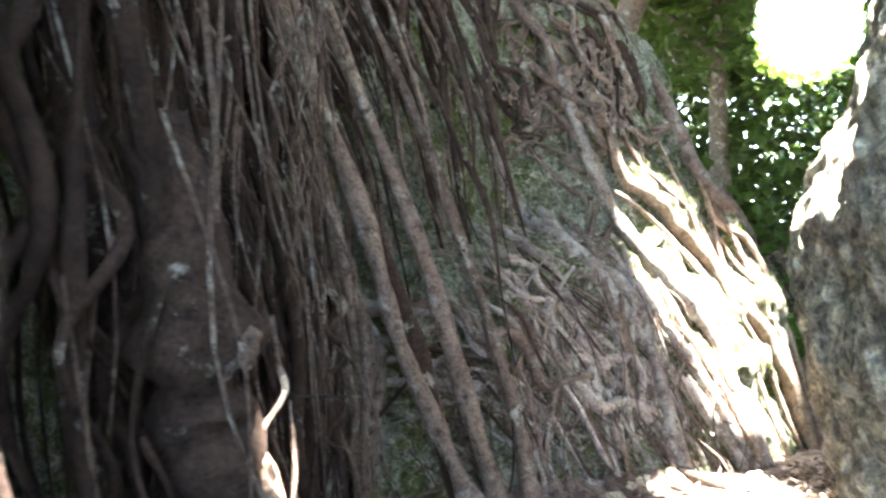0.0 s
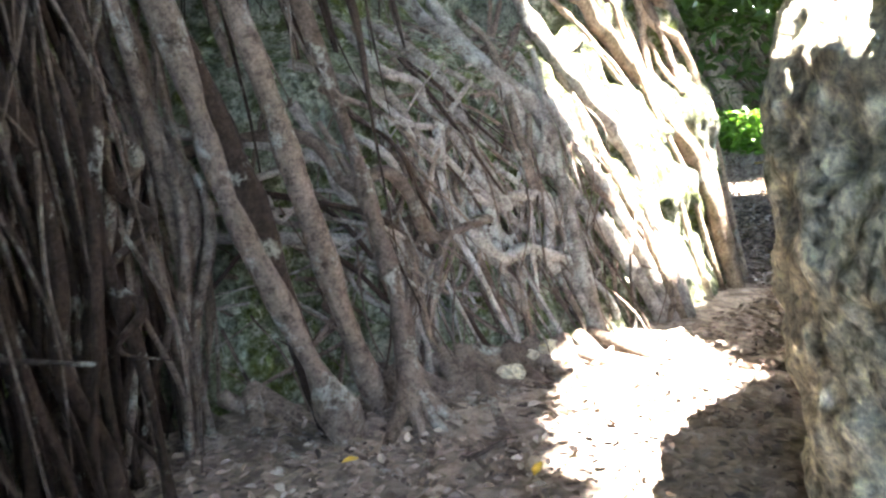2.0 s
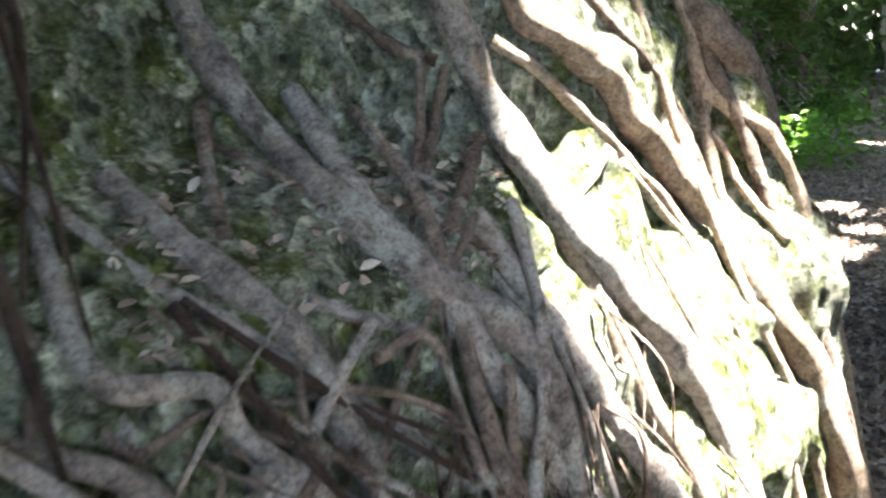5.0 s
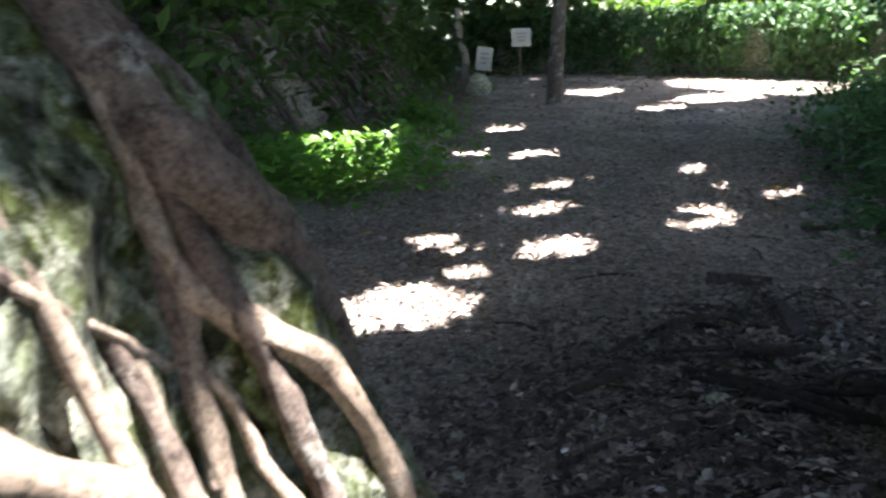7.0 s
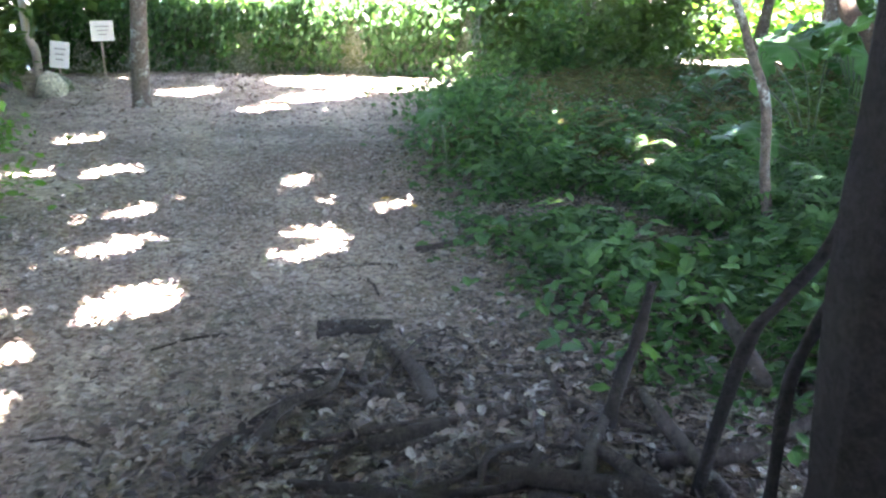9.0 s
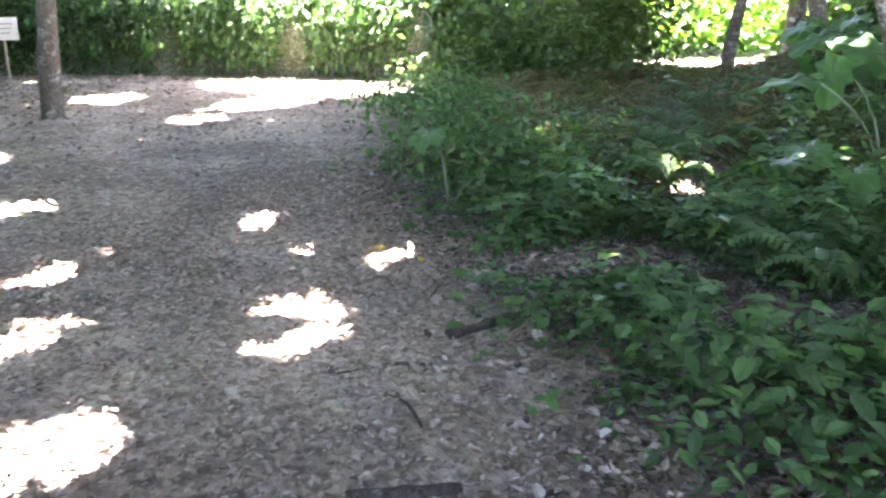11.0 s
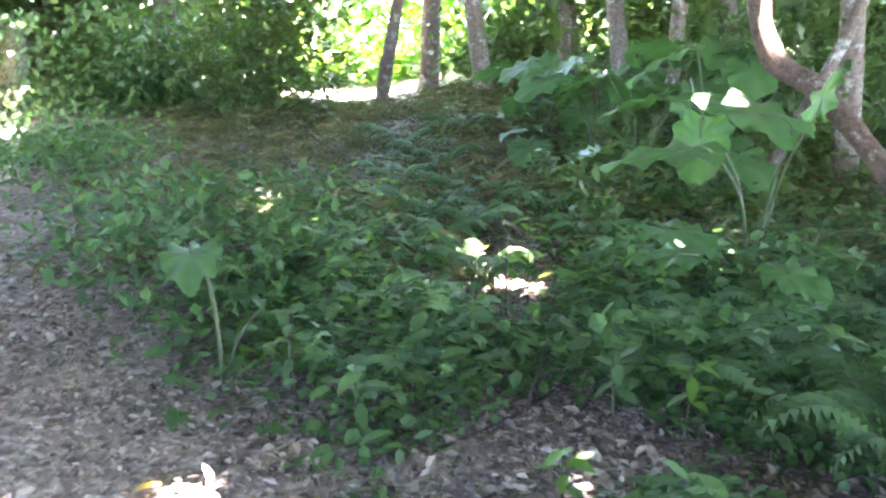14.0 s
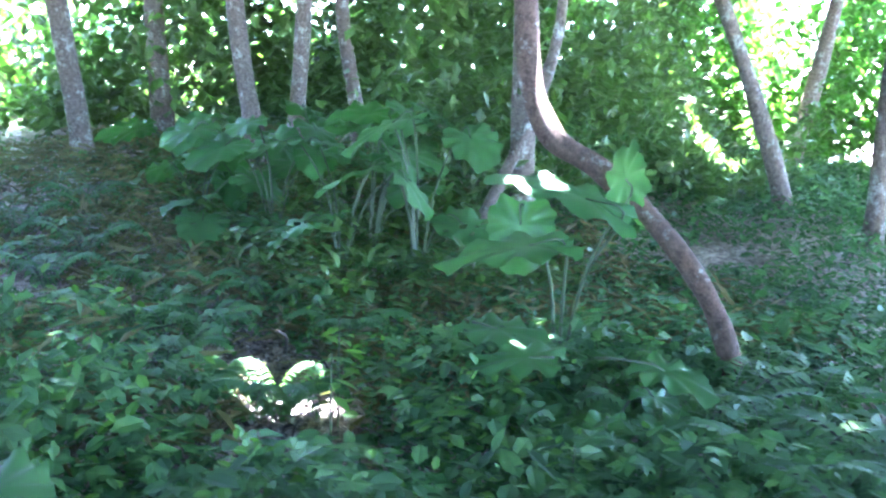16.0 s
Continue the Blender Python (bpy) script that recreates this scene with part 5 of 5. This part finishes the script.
g = GROUND
branch([(5.16, 6.57, g + 0.025), (4.93, 6.27, g + 0.035), (4.72, 6.07, g + 0.025)], [0.028, 0.032, 0.033], "short thick dark log lying on dead leaves")
branch([(5.19, 7.0, g + 0.025), (5.29, 6.83, g + 0.03), (5.38, 6.7, g + 0.025)], [0.027, 0.029, 0.025], "short thick dark log lying on dead leaves")
branch([(5.08, 6.92, g + 0.03), (5.2, 6.8, g + 0.035), (5.28, 6.7, g + 0.03)], [0.018, 0.02, 0.018], "short dark log lying on dead leaves")
branch([(4.33, 6.1, g + 0.04), (4.45, 6.02, g + 0.05), (4.6, 5.95, g + 0.04)], [0.026, 0.028, 0.025], "short dark log lying on dead leaves")
branch([(4.21, 6.46, g + 0.03), (4.4, 6.55, g + 0.05), (4.62, 6.5, g + 0.05), (4.86, 6.6, g + 0.02)], [0.02, 0.02, 0.016, 0.01], "crooked dark branch lying on dead leaves")
branch([(3.39, 6.3, g + 0.03), (3.6, 6.28, g + 0.05), (3.86, 6.31, g + 0.03)], [0.02, 0.024, 0.018], "crooked dark branch lying on the path")
branch([(4.03, 6.2, g + 0.02), (4.1, 5.8, g + 0.05), (4.14, 5.38, g + 0.04)], [0.02, 0.028, 0.03], "long dark branch lying on dead leaves")
branch([(4.36, 5.6, g + 0.06), (4.4, 5.2, g + 0.1), (4.37, 4.8, g + 0.08)], [0.03, 0.036, 0.042], "thick dark log at the foot of the dark trunk")
branch([(6.53, 7.29, g + 0.02), (6.8, 7.1, g + 0.04), (7.2, 6.9, g + 0.03)], [0.025, 0.022, 0.012], "thin fallen branch by the undergrowth")

branch([(4.3, 5.25, g + 0.05), (4.6, 5.4, g + 0.06), (5.2, 5.5, g + 0.06), (5.6, 5.6, g + 0.03)], [0.026, 0.024, 0.02, 0.012], "crooked dark branch lying in the litter")
branch([(5.35, 5.0, g + 0.12), (6.0, 5.3, g + 0.12), (7.0, 5.8, g + 0.06)], [0.035, 0.032, 0.02], "pale fallen branch in the undergrowth")
branch([(4.7, 5.2, g + 0.04), (4.9, 4.95, g + 0.06), (5.3, 4.8, g + 0.04)], [0.03, 0.03, 0.025], "dark fallen branch by the dark trunk")
branch([(7.9, 7.35, g + 0.02), (8.2, 7.0, g + 0.03), (8.6, 6.7, g + 0.03)], [0.008, 0.008, 0.005], "thin twig on dead leaves")
branch([(10.3, 6.85, g + 0.35), (10.5, 6.72, g + 0.25), (10.75, 6.62, g + 0.08)], [0.006, 0.009, 0.012], "bare twig poking out of the herbs")
for k in range(34):
    x, y = rng.uniform(8.2, 12.5), rng.uniform(4.9, 8.0)
    z = float(terrain(x, y))
    a, L, r = rng.uniform(0, 6.28), rng.uniform(0.25, 0.6), rng.uniform(0.003, 0.006)
    branch([(x, y, z), (x + 0.3 * L * math.cos(a), y + 0.3 * L * math.sin(a), z + 0.3 * L), (x + L * math.cos(a), y + L * math.sin(a), z + rng.uniform(0.2, 0.6) * L)], [r * 1.3, r, r * 0.5], "thin bare stem among the herbs", "bare stems")
for r, pts in ((0.026, [(4.74, 5.5), (4.53, 5.2), (4.32, 4.89)]), (0.034, [(4.29, 5.47), (4.26, 5.18), (4.3, 4.89)]), (0.018, [(3.96, 6.15), (4.03, 5.8), (4.09, 5.42)]),
               (0.013, [(4.16, 5.58), (4.45, 5.7), (4.62, 5.61), (4.63, 5.48)]), (0.017, [(4.15, 5.8), (4.27, 5.57), (4.56, 5.42)]), (0.014, [(4.08, 6.47), (4.41, 6.54), (4.75, 6.51)]),
               (0.018, [(3.93, 6.51), (4.08, 6.55), (4.25, 6.56)]), (0.028, [(5.22, 5.43), (4.86, 5.19), (4.6, 4.96)]), (0.01, [(4.61, 6.32), (5.2, 6.46), (5.51, 6.45)]), (0.012, [(4.08, 6.1), (4.2, 6.15), (4.37, 6.16)])):
    branch([(x, y, float(terrain(x, y)) + r + 0.012 + 0.02 * (k % 2)) for k, (x, y) in enumerate(pts)], [r * 0.75, r, r * 0.9, r * 0.7], "crooked dark branch lying on dark dead leaves")
aerial = thing("aerial_roots", (4.4, 4.8, GROUND), "dark aerial roots hanging beside the dark trunk", "roots")
for k, (pts, r) in enumerate((([(4.3, 4.62, 2.1), (4.63, 4.73, 1.58), (4.61, 4.85, 1.36), (4.6, 4.93, 1.23), (4.6, 5.0, 0.94), (4.62, 5.06, 0.62)], 0.02),
                              ([(4.3, 4.6, 1.7), (4.43, 4.7, 1.45), (4.42, 4.78, 1.24), (4.42, 4.8, 1.05), (4.45, 4.82, 0.62)], 0.02),
                              ([(4.5, 4.5, 2.6), (4.55, 4.52, 1.6), (4.6, 4.6, 0.62)], 0.03),
                              ([(4.92, 5.32, 1.24), (4.92, 5.36, 1.04), (4.89, 5.41, 0.86), (4.87, 5.45, 0.62)], 0.022))):
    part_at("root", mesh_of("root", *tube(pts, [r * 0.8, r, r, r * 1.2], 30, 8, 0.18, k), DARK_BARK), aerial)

for k in range(44):
    x, y = rng.uniform(3.2, 5.3), rng.uniform(4.95, 6.6)
    a, L, r = rng.uniform(0, 3.14), rng.uniform(0.3, 1.0), rng.uniform(0.006, 0.024)
    ca, sa = math.cos(a), math.sin(a)
    off = rng.normal() * 0.08
    pts = [(x + u * L * ca - off * math.sin(3.14 * u + 1.5) * sa, y + u * L * sa + off * math.sin(3.14 * u + 1.5) * ca) for u in (-0.5, -0.2, 0.15, 0.5)]
    branch([(px, py, float(terrain(px, py)) + r * 0.9) for px, py in pts], [r, r * 0.95, r * 0.8, r * 0.5], "crooked dark branch lying on dark dead leaves")

# ---- post and notice boards ----
post = thing("wooden_post", (13.9, 21.3, GROUND), "crooked pale wooden post beside the path", "post")
part_at("post", mesh_of("post", *tube([(13.9, 21.3, 0.5), (13.9, 21.28, 1.2), (13.8, 21.35, 1.6), (13.82, 21.4, 2.35)], [0.1, 0.09, 0.08, 0.08], 20, 9, 0.08, 3), POST), post)


def notice(x, y, z, w, h, lean, label):
    ob = thing("notice_board", (x, y, GROUND), label, "sign", "notice boards")
    m = Matrix.Translation((0, 0, z - GROUND)) @ pose(0, 0, 0, 0, lean, -32)
    bm = bmesh.new()
    bmesh.ops.create_cube(bm, size=1)
    bmesh.ops.scale(bm, vec=(w, 0.03, h), verts=bm.verts)
    bmesh.ops.bevel(bm, geom=bm.edges[:], offset=0.006, segments=1, affect="EDGES")
    bm.transform(m)
    me = bpy.data.meshes.new("board")
    bm.to_mesh(me)
    bm.free()
    me.materials.append(SIGN)
    part("board", me, ob)
    for k in range(3):
        bm = bmesh.new()
        bmesh.ops.create_cube(bm, size=1)
        bmesh.ops.scale(bm, vec=(w * (0.6 - 0.12 * k), 0.004, h * 0.05), verts=bm.verts)
        bm.transform(m @ Matrix.Translation((0, -0.018, h * (0.22 - 0.2 * k))))
        me = bpy.data.meshes.new("print_line")
        bm.to_mesh(me)
        bm.free()
        me.materials.append(INK)
        part("print_line", me, ob)
    part("stake", mesh_of("stake", *tube([(0, 0.05, -0.1), (0, 0.05, (z - GROUND) * 0.5), (0, 0.05, z - GROUND)], [0.03, 0.03, 0.03], 6, 6, 0.05, 2), POST), ob)


notice(14.25, 21.0, 1.15, 0.38, 0.55, 8, "white notice board leaning on a stake")
notice(14.95, 20.45, 1.62, 0.46, 0.42, 0, "white notice board on a stake")

# ---- small things along the way ----
# a broken stump and stones at the foot of the post
def stone(x, y, size, material, label, name="stone"):
    bm = bmesh.new()
    bmesh.ops.create_icosphere(bm, subdivisions=3, radius=1)
    for v in bm.verts:
        q = v.co.copy()
        k = 1 + 0.35 * noise.noise(q * 1.3 + Vector((x, y, 0))) + 0.12 * noise.noise(q * 4 + Vector((y, x, 0)))
        v.co = Vector((q.x * size[0], q.y * size[1], q.z * size[2])) * k
    me = bpy.data.meshes.new(name)
    bm.to_mesh(me)
    bm.free()
    me.materials.append(material)
    me.polygons.foreach_set("use_smooth", [True] * len(me.polygons))
    ob = tagged(new(name, me), label, "stone", "stones")
    ob.location = (x, y, float(terrain(x, y)) + size[2] * 0.35)
    return ob


stone(11.6, 17.7, (0.28, 0.25, 0.3), PALE_ROCK, "yellowish broken rock at the foot of the bank")
stone(12.1, 18.3, (0.35, 0.3, 0.22), ROCK, "dark rock at the foot of the bank")
stone(5.25, 6.5, (0.035, 0.03, 0.02), PALE_ROCK, "small pale stone on the path")
stone(4.2, 5.9, (0.05, 0.04, 0.025), PALE_ROCK, "small pale stone among dead leaves")
stone(3.9, 5.9, (0.06, 0.05, 0.03), PALE_ROCK, "small pale stone among dead leaves")
stone(0.75, 3.62, (0.08, 0.06, 0.06), PALE_ROCK, "pale stone at the foot of the outcrop")
stone(0.62, 3.5, (0.05, 0.05, 0.04), PALE_ROCK, "pale stone at the foot of the outcrop")
branch([(-0.4, 2.05, 1.31), (-0.3, 2.0, 1.312), (-0.2, 1.97, 1.31)], [0.004, 0.004, 0.003], "thin pale twig caught between hanging roots", "twigs")
for x, y, a, L in ((3.3, 6.6, 0.4, 0.3), (3.9, 7.0, 1.9, 0.25), (4.9, 7.3, 2.6, 0.35), (5.7, 7.0, 0.9, 0.3), (6.2, 7.2, 2.2, 0.4), (7.0, 7.6, 0.2, 0.25), (5.3, 6.2, 1.2, 0.3), (4.9, 5.7, 2.9, 0.4), (0.4, 2.9, 0.7, 0.2), (0.7, 3.1, 2.2, 0.18)):
    z = float(terrain(x, y))
    branch([(x, y, z + 0.02), (x + 0.5 * L * math.cos(a) + 0.02, y + 0.5 * L * math.sin(a), z + 0.03), (x + L * math.cos(a), y + L * math.sin(a), z + 0.015)], [0.008, 0.007, 0.004], "thin dry twig on dead leaves", "twigs")

thicket("bush", [(7.3, 13.4), (7.9, 13.9)], 0.22, 0.9, 700, 0.1, BRIGHT, "small bright shrub at the foot of the bank")
thicket("bush", [(9.4, 8.4), (10.2, 8.9)], 0.4, 0.7, 1300, 0.09, COVER, "leafy clump at the edge of the path")
thicket("bush", [(12.6, 10.4), (14.5, 11.2), (16.5, 11.9)], 0.5, 0.55, 2600, 0.1, COVER, "green herbs along the edge of the clearing")
thicket("bush", [(17.6, 10.2), (18.6, 9.6), (19.4, 9.4)], 0.5, 2.6, 3600, 0.16, CANOPY, "dark shrub before the bright clearing")
